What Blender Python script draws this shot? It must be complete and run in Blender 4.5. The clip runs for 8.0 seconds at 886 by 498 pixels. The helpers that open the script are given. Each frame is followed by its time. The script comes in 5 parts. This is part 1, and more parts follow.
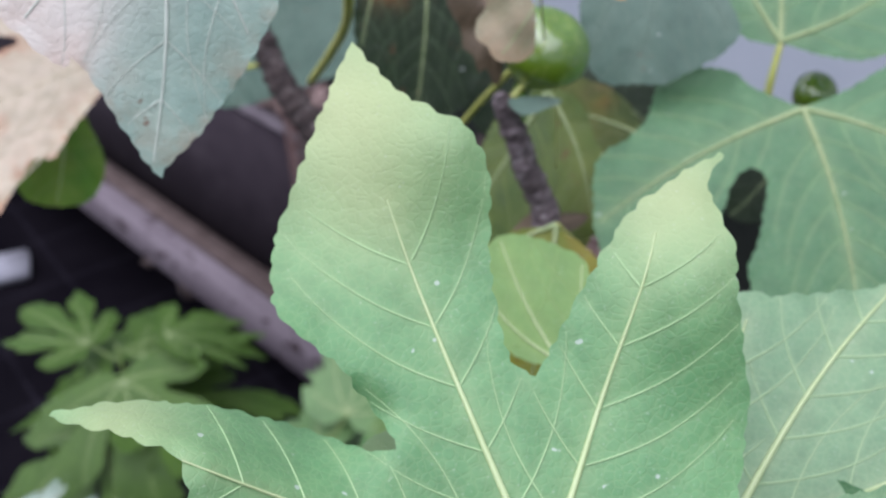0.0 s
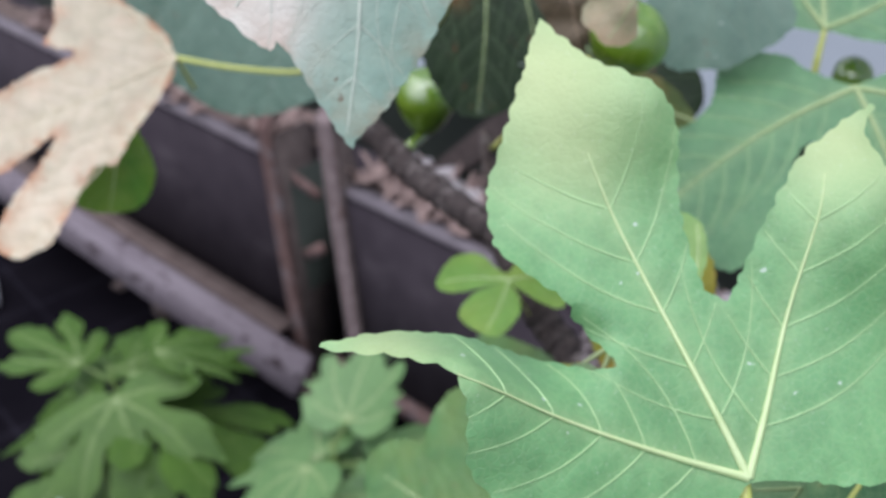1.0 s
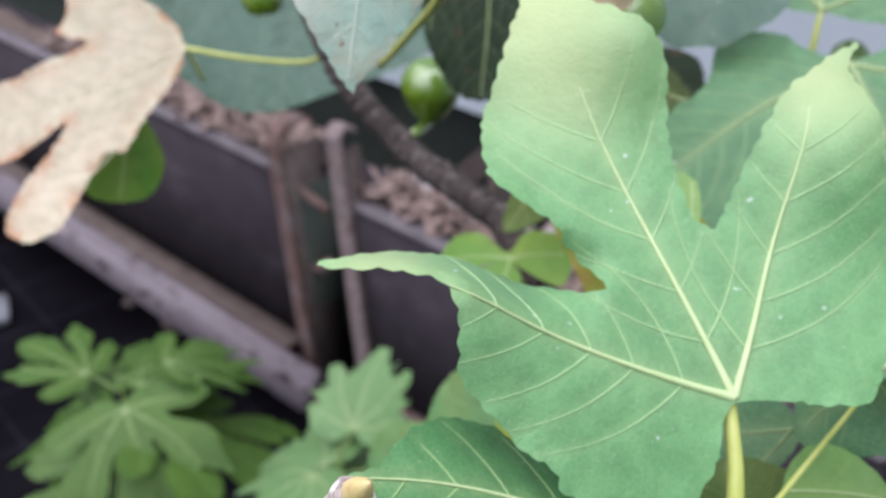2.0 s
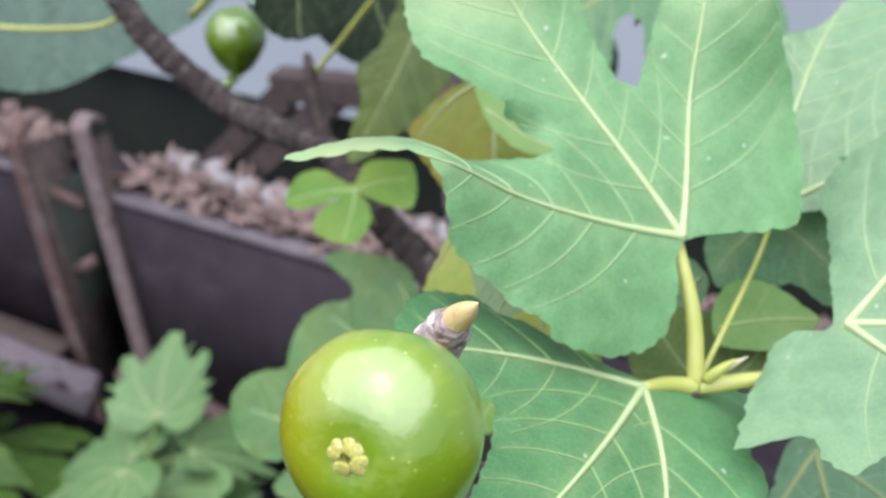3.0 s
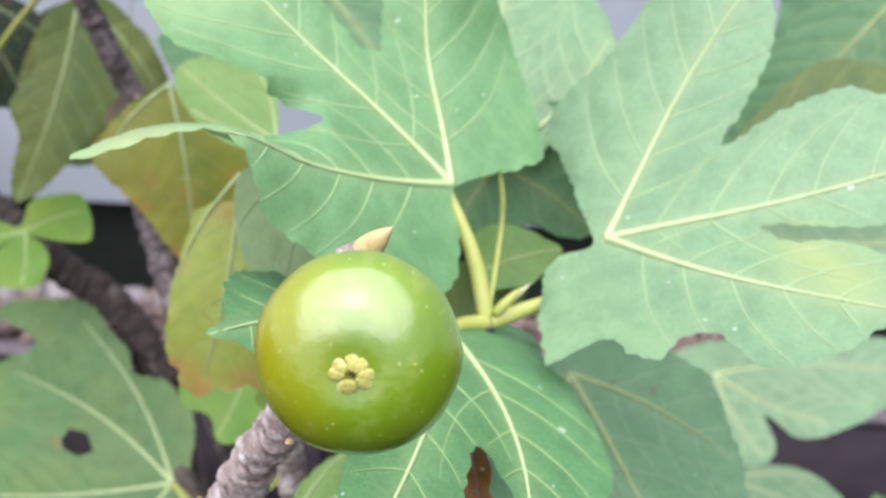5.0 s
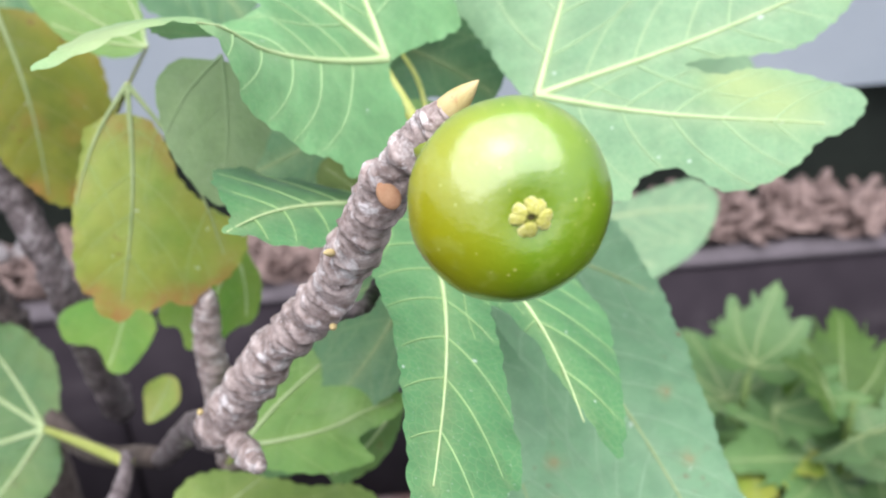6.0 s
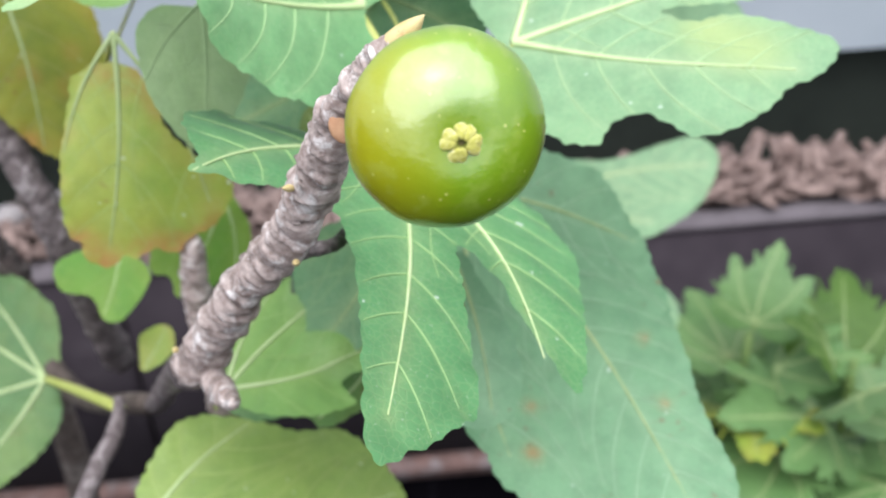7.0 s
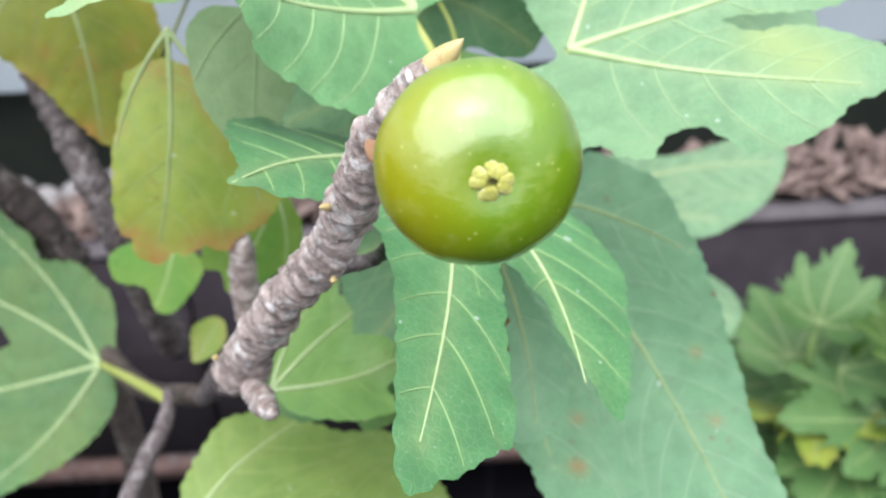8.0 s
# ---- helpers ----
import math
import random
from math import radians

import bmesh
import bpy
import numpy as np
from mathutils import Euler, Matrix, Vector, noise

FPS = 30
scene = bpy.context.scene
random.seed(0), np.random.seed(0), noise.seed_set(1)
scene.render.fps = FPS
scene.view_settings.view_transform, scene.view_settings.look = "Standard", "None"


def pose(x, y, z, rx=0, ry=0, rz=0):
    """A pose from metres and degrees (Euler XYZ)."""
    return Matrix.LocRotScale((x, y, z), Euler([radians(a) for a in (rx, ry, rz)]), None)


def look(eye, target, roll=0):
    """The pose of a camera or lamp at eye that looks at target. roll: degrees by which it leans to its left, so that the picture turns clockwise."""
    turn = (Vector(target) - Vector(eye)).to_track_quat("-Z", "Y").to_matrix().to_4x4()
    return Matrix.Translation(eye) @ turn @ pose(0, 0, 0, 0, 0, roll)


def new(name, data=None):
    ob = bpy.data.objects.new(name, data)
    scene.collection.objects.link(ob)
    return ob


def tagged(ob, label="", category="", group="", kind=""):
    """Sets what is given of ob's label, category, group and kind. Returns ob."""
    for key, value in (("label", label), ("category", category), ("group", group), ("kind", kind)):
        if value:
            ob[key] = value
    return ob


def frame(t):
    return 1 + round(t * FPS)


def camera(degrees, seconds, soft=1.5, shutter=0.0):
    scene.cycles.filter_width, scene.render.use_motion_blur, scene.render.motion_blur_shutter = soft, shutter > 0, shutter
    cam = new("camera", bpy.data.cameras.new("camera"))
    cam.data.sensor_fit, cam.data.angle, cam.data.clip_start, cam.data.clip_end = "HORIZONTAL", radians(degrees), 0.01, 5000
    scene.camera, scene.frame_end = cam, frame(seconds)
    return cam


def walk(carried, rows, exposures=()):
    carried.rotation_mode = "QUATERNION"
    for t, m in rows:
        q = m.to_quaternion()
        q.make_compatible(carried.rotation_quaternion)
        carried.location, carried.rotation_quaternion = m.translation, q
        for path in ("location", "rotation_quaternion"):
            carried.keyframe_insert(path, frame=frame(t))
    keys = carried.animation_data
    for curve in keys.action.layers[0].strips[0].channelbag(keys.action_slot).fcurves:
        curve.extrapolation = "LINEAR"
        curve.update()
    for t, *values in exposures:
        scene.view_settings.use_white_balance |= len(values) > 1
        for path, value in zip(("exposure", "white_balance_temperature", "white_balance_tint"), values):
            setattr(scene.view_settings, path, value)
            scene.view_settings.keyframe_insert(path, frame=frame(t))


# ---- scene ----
cam = camera(40.0, 8.0, soft=2.0)
PATH = [
    (0, (0.11759, 0.06408, 1.16547), (0.03464, 0.9024, 0.62664), -3.50),
    (0.5, (0.08868, 0.02894, 1.18123), (0.03365, 0.88025, 0.65946), -3.98),
    (1, (0.03002, 0.0023, 1.17731), (-0.00732, 0.85106, 0.64986), -3.82),
    (1.2, (0.01553, -0.00678, 1.17008), (-0.00459, 0.83661, 0.63315), -4.14),
    (2.3, (0.03865, -0.03988, 1.14113), (-0.01143, 0.82467, 0.64108), -3.70),
    (2.5, (0.03079, -0.04747, 1.13335), (0.0315, 0.81568, 0.62841), -3.44),
    (3, (-0.04879, -0.04781, 1.13342), (0.11399, 0.78077, 0.59773), -4.44),
    (3.5, (-0.08389, -0.06519, 1.12671), (0.18726, 0.72657, 0.57935), -4.18),
    (4, (-0.13035, -0.07907, 1.12832), (0.23048, 0.66942, 0.57194), -3.89),
    (4.5, (-0.12673, -0.05288, 1.11317), (0.26529, 0.68106, 0.5585), -4.53),
    (5, (-0.12873, -0.03589, 1.11971), (0.34748, 0.66744, 0.59192), -2.43),
    (5.2, (-0.15177, -0.02948, 1.12282), (0.37912, 0.61627, 0.57403), -2.56),
    (6.3, (-0.19939, 0.02745, 1.1097), (0.40854, 0.54487, 0.50746), -2.03),
    (6.5, (-0.194, 0.01724, 1.11055), (0.41446, 0.52987, 0.50475), -1.75),
    (7, (-0.19557, -0.00166, 1.10919), (0.3852, 0.52489, 0.48834), -2.89),
    (7.5, (-0.18838, -0.00662, 1.1138), (0.36209, 0.53936, 0.48224), -3.41),
    (8, (-0.17889, 0.00216, 1.11328), (0.35617, 0.56242, 0.48097), -3.97),
]
EXPOSURES = [(0.0, 0.62, 5700, 21), (1.0, 0.74, 5750, 15), (2.5, 0.94, 5850, 15), (3.5, 1.08, 5900, 17), (4.5, 1.20, 6050, 18), (5.0, 1.04, 6050, 17), (6.3, 1.15, 6050, 13), (8.0, 1.12, 6000, 8)]
walk(cam, [(t, look(eye, target, roll)) for t, eye, target, roll in PATH],
     exposures=EXPOSURES)
cam.data.dof.use_dof = True
cam.data.dof.focus_distance, cam.data.dof.aperture_fstop = 0.31, 17.0

# ---- light: bright overcast sky, very soft sun high behind the camera ----
SUN_ELEVATION, SUN_TURN = 76.0, 225.0
world = bpy.data.worlds.new("overcast_sky")
scene.world = world
world.use_nodes = True
wn, wl = world.node_tree.nodes, world.node_tree.links
sky = wn.new("ShaderNodeTexSky")
sky.sky_type, sky.sun_disc = "NISHITA", False
sky.sun_elevation, sky.sun_rotation = radians(SUN_ELEVATION), radians(SUN_TURN)
sky.air_density, sky.dust_density, sky.ozone_density = 1.0, 3.0, 1.0
grey = wn.new("ShaderNodeHueSaturation")
grey.inputs["Saturation"].default_value = 0.35
wl.new(sky.outputs[0], grey.inputs["Color"])
wl.new(grey.outputs[0], wn["Background"].inputs["Color"])
wn["Background"].inputs["Strength"].default_value = 0.085
sun_data = bpy.data.lights.new("sun", "SUN")
sun_data.energy, sun_data.angle, sun_data.color = 2.85, radians(108), (1.0, 0.97, 0.93)
sun = new("sun", sun_data)
sun.rotation_euler = (radians(SUN_ELEVATION - 90), 0, radians(-SUN_TURN))


# ---- materials ----
class Nodes:
    """Short hand for building one node material."""

    def __init__(self, name):
        self.mat = bpy.data.materials.new(name)
        self.mat.use_nodes = True
        self.tree = self.mat.node_tree
        self.bsdf = self.tree.nodes["Principled BSDF"]
        self.coords = self.tree.nodes.new("ShaderNodeTexCoord").outputs["Object"]

    def put(self, kind, links=(), **values):
        n = self.tree.nodes.new("ShaderNode" + kind)
        for key, value in values.items():
            n.inputs[key.replace("_", " ")].default_value = value
        for key, socket in links:
            self.tree.links.new(socket, n.inputs[key])
        return n

    def noise(self, scale, detail=4.0, rough=0.6, distortion=0.0):
        return self.put("TexNoise", [("Vector", self.coords)], Scale=scale, Detail=detail, Roughness=rough, Distortion=distortion).outputs["Fac"]

    def ramp(self, fac, stops):
        n = self.put("ValToRGB", [("Fac", fac)])
        e = n.color_ramp.elements
        while len(e) < len(stops):
            e.new(0.5)
        for el, (pos, col) in zip(e, stops):
            el.position = pos
            el.color = (*col, 1) if len(col) == 3 else col
        return n.outputs["Color"]

    def step(self, fac, lo, hi):
        n = self.put("MapRange", [("Value", fac)])
        n.inputs["From Min"].default_value, n.inputs["From Max"].default_value = lo, hi
        return n.outputs["Result"]

    def math(self, op, a, b):
        n = self.tree.nodes.new("ShaderNodeMath")
        n.operation = op
        for i, v in enumerate((a, b)):
            if isinstance(v, (int, float)):
                n.inputs[i].default_value = v
            else:
                self.tree.links.new(v, n.inputs[i])
        return n.outputs[0]

    def mix(self, fac, a, b):
        n = self.tree.nodes.new("ShaderNodeMix")
        n.data_type = "RGBA"
        for key, v in ((0, fac), (6, a), (7, b)):
            if isinstance(v, (int, float)):
                n.inputs[key].default_value = v
            elif isinstance(v, tuple):
                n.inputs[key].default_value = (*v, 1)
            else:
                self.tree.links.new(v, n.inputs[key])
        return n.outputs[2]

    def attr(self, name):
        n = self.tree.nodes.new("ShaderNodeAttribute")
        n.attribute_name = name
        return n.outputs["Fac"]

    def bump(self, height, strength, distance):
        n = self.put("Bump", [("Height", height)], Strength=strength, Distance=distance)
        self.tree.links.new(n.outputs["Normal"], self.bsdf.inputs["Normal"])

    def done(self, colour, rough, **more):
        if isinstance(colour, tuple):
            self.bsdf.inputs["Base Color"].default_value = (*colour, 1)
        else:
            self.tree.links.new(colour, self.bsdf.inputs["Base Color"])
        if isinstance(rough, (int, float)):
            self.bsdf.inputs["Roughness"].default_value = rough
        else:
            self.tree.links.new(rough, self.bsdf.inputs["Roughness"])
        for key, value in more.items():
            self.bsdf.inputs[key.replace("_", " ")].default_value = value
        return self.mat


def leaf_material(name, green, other, vein_tint, yellow=0.0, specks=0.0, brown_edge=0.0, bleach=0.0, rough=0.46, glow=0.18, faded=(0.44, 0.47, 0.27), dusty=0.06, gloss=0.42, relief=0.32):
    """Leaf skin: two greens in broad patches, fine net of small veins, paler along the ribs, and wear by kind."""
    k = Nodes(name)
    base = k.mix(k.step(k.noise(22, 3), 0.35, 0.65), green, other)
    base = k.mix(k.math("MULTIPLY", k.step(k.noise(7, 2), 0.38, 0.62), 0.45), base, tuple(min(1, c * 1.3) for c in other))
    net = k.put("TexVoronoi", [("Vector", k.coords)], Scale=330.0)
    net.feature = "DISTANCE_TO_EDGE"
    fine = k.step(net.outputs["Distance"], 0.0, 0.12)
    base = k.mix(k.math("MULTIPLY", k.math("SUBTRACT", 1.0, fine), 0.11), base, vein_tint)
    mottle = k.math("MULTIPLY", k.step(k.noise(75, 5, 0.65), 0.44, 0.62), 0.30)
    base = k.mix(mottle, base, tuple(c * 0.62 for c in green))
    base = k.mix(k.math("MULTIPLY", k.attr("rib"), 0.30), base, vein_tint)
    base = k.mix(k.attr("pale"), base, faded)
    if yellow:
        patch = k.math("MULTIPLY", k.step(k.noise(16, 4), 0.40, 0.62), yellow)
        base = k.mix(patch, base, (0.34, 0.30, 0.035))
    if bleach:
        patch = k.math("MULTIPLY", k.step(k.noise(11, 4), 0.36, 0.56), bleach)
        base = k.mix(patch, base, (0.62, 0.54, 0.44))
    burn = k.math("MULTIPLY", k.attr("burn"), k.step(k.noise(70, 5, 0.7), 0.30, 0.62))
    base = k.mix(burn, base, (0.34, 0.135, 0.040))
    edge = k.math("MULTIPLY", k.attr("margin"), k.step(k.noise(45, 4), 0.42, 0.58))
    if brown_edge:
        base = k.mix(k.math("MULTIPLY", edge, brown_edge), base, (0.36, 0.13, 0.04))
    if specks:
        dots = k.math("MULTIPLY", k.step(k.noise(130, 5, 0.7), 0.60, 0.66), k.step(k.noise(24, 2), 0.50, 0.62))
        base = k.mix(k.math("MULTIPLY", dots, specks), base, (0.16, 0.06, 0.03))
    dust = k.step(k.noise(900, 2, 0.5), 0.66, 0.74)
    base = k.mix(k.math("MULTIPLY", dust, 0.25), base, (0.6, 0.62, 0.55))
    flecks = k.math("MULTIPLY", k.step(k.noise(230, 1, 0.3), 0.785, 0.81), 0.5)
    base = k.mix(flecks, base, (0.70, 0.74, 0.70))
    ribs = k.math("ADD", k.math("MULTIPLY", fine, 0.16), k.noise(150, 5))
    k.bump(ribs, relief, 0.0008)
    skin = k.done(base, k.step(k.noise(60, 3), -0.6, 2.2) if rough is None else rough, Specular_IOR_Level=gloss, Sheen_Weight=dusty, Sheen_Roughness=0.5)
    through_light = k.put("BsdfTranslucent", [("Color", base)])
    both = k.put("MixShader", Fac=glow)
    k.tree.links.new(k.bsdf.outputs[0], both.inputs[1])
    k.tree.links.new(through_light.outputs[0], both.inputs[2])
    k.tree.links.new(both.outputs[0], k.tree.nodes["Material Output"].inputs["Surface"])
    return skin


PALE_VEIN = (0.42, 0.50, 0.22)
LOOKS = {
    "fresh": leaf_material("leaf_fresh", (0.064, 0.198, 0.066), (0.092, 0.248, 0.088), PALE_VEIN, relief=0.6),
    "bright": leaf_material("leaf_bright", (0.124, 0.294, 0.115), (0.164, 0.346, 0.142), (0.46, 0.54, 0.27), faded=(0.47, 0.52, 0.25), relief=0.65, glow=0.24),
    "moss": leaf_material("leaf_moss", (0.058, 0.152, 0.042), (0.084, 0.188, 0.052), (0.20, 0.28, 0.10), yellow=0.15, specks=0.4),
    "mint": leaf_material("leaf_mint", (0.158, 0.298, 0.152), (0.200, 0.340, 0.174), (0.52, 0.57, 0.33), faded=(0.36, 0.43, 0.15), relief=0.6, glow=0.24),
    "deep": leaf_material("leaf_deep", (0.062, 0.166, 0.068), (0.086, 0.204, 0.083), PALE_VEIN, relief=0.8),
    # shade of the canopy above is put into these near-black greens
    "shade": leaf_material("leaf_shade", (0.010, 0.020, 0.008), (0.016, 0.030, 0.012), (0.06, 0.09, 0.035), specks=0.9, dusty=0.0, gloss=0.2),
    "olive": leaf_material("leaf_olive", (0.036, 0.064, 0.013), (0.055, 0.085, 0.016), (0.20, 0.23, 0.06), yellow=0.25, specks=0.9, dusty=0.0, gloss=0.25),
    "dusty": leaf_material("leaf_dusty", (0.108, 0.238, 0.117), (0.144, 0.282, 0.144), (0.30, 0.41, 0.25), specks=0.8, dusty=0.0, relief=0.8),
    "sage": leaf_material("leaf_sage", (0.150, 0.245, 0.095), (0.190, 0.285, 0.115), (0.28, 0.36, 0.17), specks=0.3),
    "meadow": leaf_material("leaf_meadow", (0.080, 0.174, 0.048), (0.114, 0.212, 0.066), (0.24, 0.32, 0.12)),
    "spotted": leaf_material("leaf_spotted", (0.260, 0.385, 0.310), (0.320, 0.440, 0.355), (0.46, 0.52, 0.42), specks=0.9, brown_edge=0.35, faded=(0.72, 0.67, 0.58), relief=0.9),
    "cream": leaf_material("leaf_cream", (0.40, 0.35, 0.24), (0.54, 0.46, 0.34), (0.52, 0.47, 0.30), specks=0.5, brown_edge=0.85, relief=0.6),
    "husk": leaf_material("leaf_husk", (0.200, 0.195, 0.105), (0.350, 0.290, 0.195), (0.44, 0.40, 0.26), specks=1.0, brown_edge=0.2, dusty=0.0, gloss=0.25, relief=1.0),
    "withered": leaf_material("leaf_withered", (0.044, 0.032, 0.018), (0.140, 0.106, 0.066), (0.18, 0.14, 0.09), specks=1.0, dusty=0.0, gloss=0.2, relief=1.0),
    "yellowing": leaf_material("leaf_yellowing", (0.050, 0.098, 0.015), (0.078, 0.130, 0.020), (0.26, 0.31, 0.08), yellow=0.12, specks=0.7),
    "yellow": leaf_material("leaf_yellow", (0.185, 0.285, 0.030), (0.245, 0.320, 0.036), (0.40, 0.44, 0.15), yellow=0.34, specks=0.6, brown_edge=0.22),
    "ochre": leaf_material("leaf_ochre", (0.108, 0.152, 0.014), (0.155, 0.190, 0.018), (0.26, 0.28, 0.07), yellow=0.40, specks=1.0, brown_edge=0.2, gloss=0.3),
    "lime": leaf_material("leaf_lime", (0.175, 0.280, 0.060), (0.215, 0.305, 0.070), (0.42, 0.46, 0.16)),
    "young": leaf_material("leaf_young", (0.130, 0.270, 0.060), (0.165, 0.300, 0.075), (0.34, 0.42, 0.12)),
    "lush": leaf_material("leaf_lush", (0.080, 0.215, 0.018), (0.125, 0.250, 0.026), (0.26, 0.34, 0.08), yellow=0.2, gloss=0.3),
    "ground": leaf_material("leaf_ground", (0.044, 0.098, 0.012), (0.064, 0.126, 0.017), (0.13, 0.20, 0.05), dusty=0.0, gloss=0.25),
    "slate": leaf_material("leaf_slate", (0.074, 0.136, 0.096), (0.100, 0.166, 0.120), (0.20, 0.27, 0.19), specks=0.7, gloss=0.4),
}


def plain_material(name, dark, light, scale, rough=0.7, bump=0.3, depth=0.002, extra=None, extra_at=(0.55, 0.66), **more):
    """A stained, grained surface: two tones, a third in patches, fine relief."""
    k = Nodes(name)
    col = k.mix(k.step(k.noise(scale, 6), 0.32, 0.68), dark, light)
    if extra:
        col = k.mix(k.step(k.noise(scale * 0.37, 5, 0.7, 0.6), *extra_at), col, extra)
    k.bump(k.noise(scale * 4, 6, 0.7), bump, depth)
    return k.done(col, rough, **more)


# the fine side veins of each kind of leaf stand only a little out of its skin
VEINS = {
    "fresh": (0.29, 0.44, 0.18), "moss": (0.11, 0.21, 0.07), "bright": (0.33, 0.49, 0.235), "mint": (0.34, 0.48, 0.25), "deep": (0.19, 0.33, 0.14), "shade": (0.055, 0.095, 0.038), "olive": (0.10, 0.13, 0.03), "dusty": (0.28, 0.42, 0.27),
    "sage": (0.21, 0.31, 0.14), "meadow": (0.16, 0.26, 0.08), "spotted": (0.50, 0.55, 0.46), "husk": (0.32, 0.26, 0.14), "cream": (0.47, 0.41, 0.28), "withered": (0.22, 0.15, 0.10), "yellowing": (0.16, 0.22, 0.05), "yellow": (0.28, 0.37, 0.10),
    "ochre": (0.20, 0.21, 0.05), "lime": (0.27, 0.36, 0.10), "young": (0.25, 0.38, 0.12), "ground": (0.09, 0.16, 0.06), "lush": (0.16, 0.28, 0.05), "slate": (0.12, 0.19, 0.14),
}
VEINS = {k: plain_material("side_vein_" + k, tuple(c * 0.92 for c in v), tuple(c * 1.08 for c in v), 90, 0.5, 0.1, 0.0003) for k, v in VEINS.items()}
RIB = plain_material("leaf_rib", (0.38, 0.48, 0.22), (0.46, 0.55, 0.29), 90, 0.45, 0.15, 0.0004)
RIB_DULL = plain_material("leaf_rib_dull", (0.24, 0.32, 0.13), (0.34, 0.40, 0.19), 90, 0.5, 0.15, 0.0004)
STALK = plain_material("green_stalk", (0.090, 0.150, 0.030), (0.140, 0.200, 0.050), 60, 0.5, 0.15, 0.0004)
PETIOLE = plain_material("petiole", (0.36, 0.40, 0.08), (0.46, 0.48, 0.14), 60, 0.4, 0.15, 0.0004)


def cracked_bark(name, dark, light, pale, scale):
    """Bark darker in its creases, with paler scales on the swellings."""
    k = Nodes(name)
    col = k.mix(k.step(k.noise(scale, 6), 0.32, 0.68), dark, light)
    col = k.mix(k.step(k.noise(scale * 0.45, 5, 0.7, 0.6), 0.54, 0.64), col, pale)
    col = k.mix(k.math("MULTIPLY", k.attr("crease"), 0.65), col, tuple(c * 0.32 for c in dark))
    k.bump(k.noise(scale * 3, 6, 0.7), 1.0, 0.0010)
    return k.done(col, 0.85)


BARK = cracked_bark("fig_bark", (0.30, 0.215, 0.19), (0.66, 0.55, 0.51), (0.82, 0.76, 0.74), 330)
# darker copy of the fig bark: shade on the inner branches painted in
BARK_SHADED = cracked_bark("shaded_fig_bark", (0.075, 0.055, 0.055), (0.20, 0.165, 0.165), (0.32, 0.28, 0.28), 220)
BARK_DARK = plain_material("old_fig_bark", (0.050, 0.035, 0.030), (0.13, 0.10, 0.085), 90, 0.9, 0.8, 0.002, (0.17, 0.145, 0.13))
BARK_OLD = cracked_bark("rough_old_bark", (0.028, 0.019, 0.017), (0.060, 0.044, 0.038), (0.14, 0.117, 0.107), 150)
SCAR = plain_material("leaf_scar", (0.34, 0.17, 0.09), (0.46, 0.27, 0.15), 300, 0.8, 0.4, 0.0005)
BUD = plain_material("bud_scale", (0.50, 0.38, 0.15), (0.62, 0.50, 0.26), 140, 0.5, 0.2, 0.0004, (0.40, 0.17, 0.08), (0.52, 0.60))
BRACT = plain_material("dry_bract", (0.50, 0.46, 0.28), (0.60, 0.58, 0.40), 140, 0.6, 0.2, 0.0004)


def fig_skin(name, green, other, yellow_side):
    k = Nodes(name)
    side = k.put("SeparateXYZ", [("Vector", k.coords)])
    # the skin turns yellower towards one side, along object X
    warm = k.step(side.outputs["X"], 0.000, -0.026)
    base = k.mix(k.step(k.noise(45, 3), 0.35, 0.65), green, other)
    base = k.mix(k.math("MULTIPLY", warm, 0.85), base, yellow_side)
    streak = k.put("TexNoise", [("Vector", k.put("Mapping", [("Vector", k.coords)], Scale=(260, 260, 30)).outputs[0])], Scale=1.0, Detail=3.0)
    base = k.mix(k.math("MULTIPLY", k.step(streak.outputs["Fac"], 0.52, 0.68), 0.22), base, (0.36, 0.42, 0.10))
    cells = k.put("TexVoronoi", [("Vector", k.coords)], Scale=330.0)
    dots = k.math("MULTIPLY", k.step(cells.outputs["Distance"], 0.14, 0.09), k.step(k.noise(160, 2), 0.48, 0.54))
    base = k.mix(k.math("MULTIPLY", dots, 0.65), base, (0.52, 0.53, 0.15))
    relief = k.math("ADD", k.math("ADD", k.noise(500, 3), k.math("MULTIPLY", streak.outputs["Fac"], 0.6)), k.math("MULTIPLY", k.noise(95, 3), 0.5))
    k.bump(relief, 0.18, 0.0006)
    k.tree.links.new(k.bsdf.inputs["Normal"].links[0].from_socket, k.bsdf.inputs["Coat Normal"])
    k.bsdf.inputs["Subsurface Radius"].default_value = (0.006, 0.008, 0.002)
    k.bsdf.inputs["Subsurface Scale"].default_value = 0.6
    return k.done(base, 0.40, Subsurface_Weight=0.2, Specular_IOR_Level=0.35, Coat_Weight=1.0, Coat_Roughness=0.18, Coat_IOR=1.85)


FIG_SKIN = fig_skin("unripe_fig_skin", (0.138, 0.250, 0.004), (0.175, 0.286, 0.006), (0.420, 0.360, 0.003))
FIG_GREEN = fig_skin("green_fig_skin", (0.070, 0.155, 0.005), (0.095, 0.190, 0.007), (0.120, 0.200, 0.006))
OSTIOLE = plain_material("ostiole_scales", (0.36, 0.35, 0.03), (0.60, 0.57, 0.20), 420, 0.55, 0.6, 0.0006, (0.80, 0.76, 0.62), (0.50, 0.58))
OSTIOLE_GREEN = plain_material("ostiole_ring", (0.17, 0.20, 0.02), (0.30, 0.31, 0.04), 420, 0.6, 0.4, 0.0004)
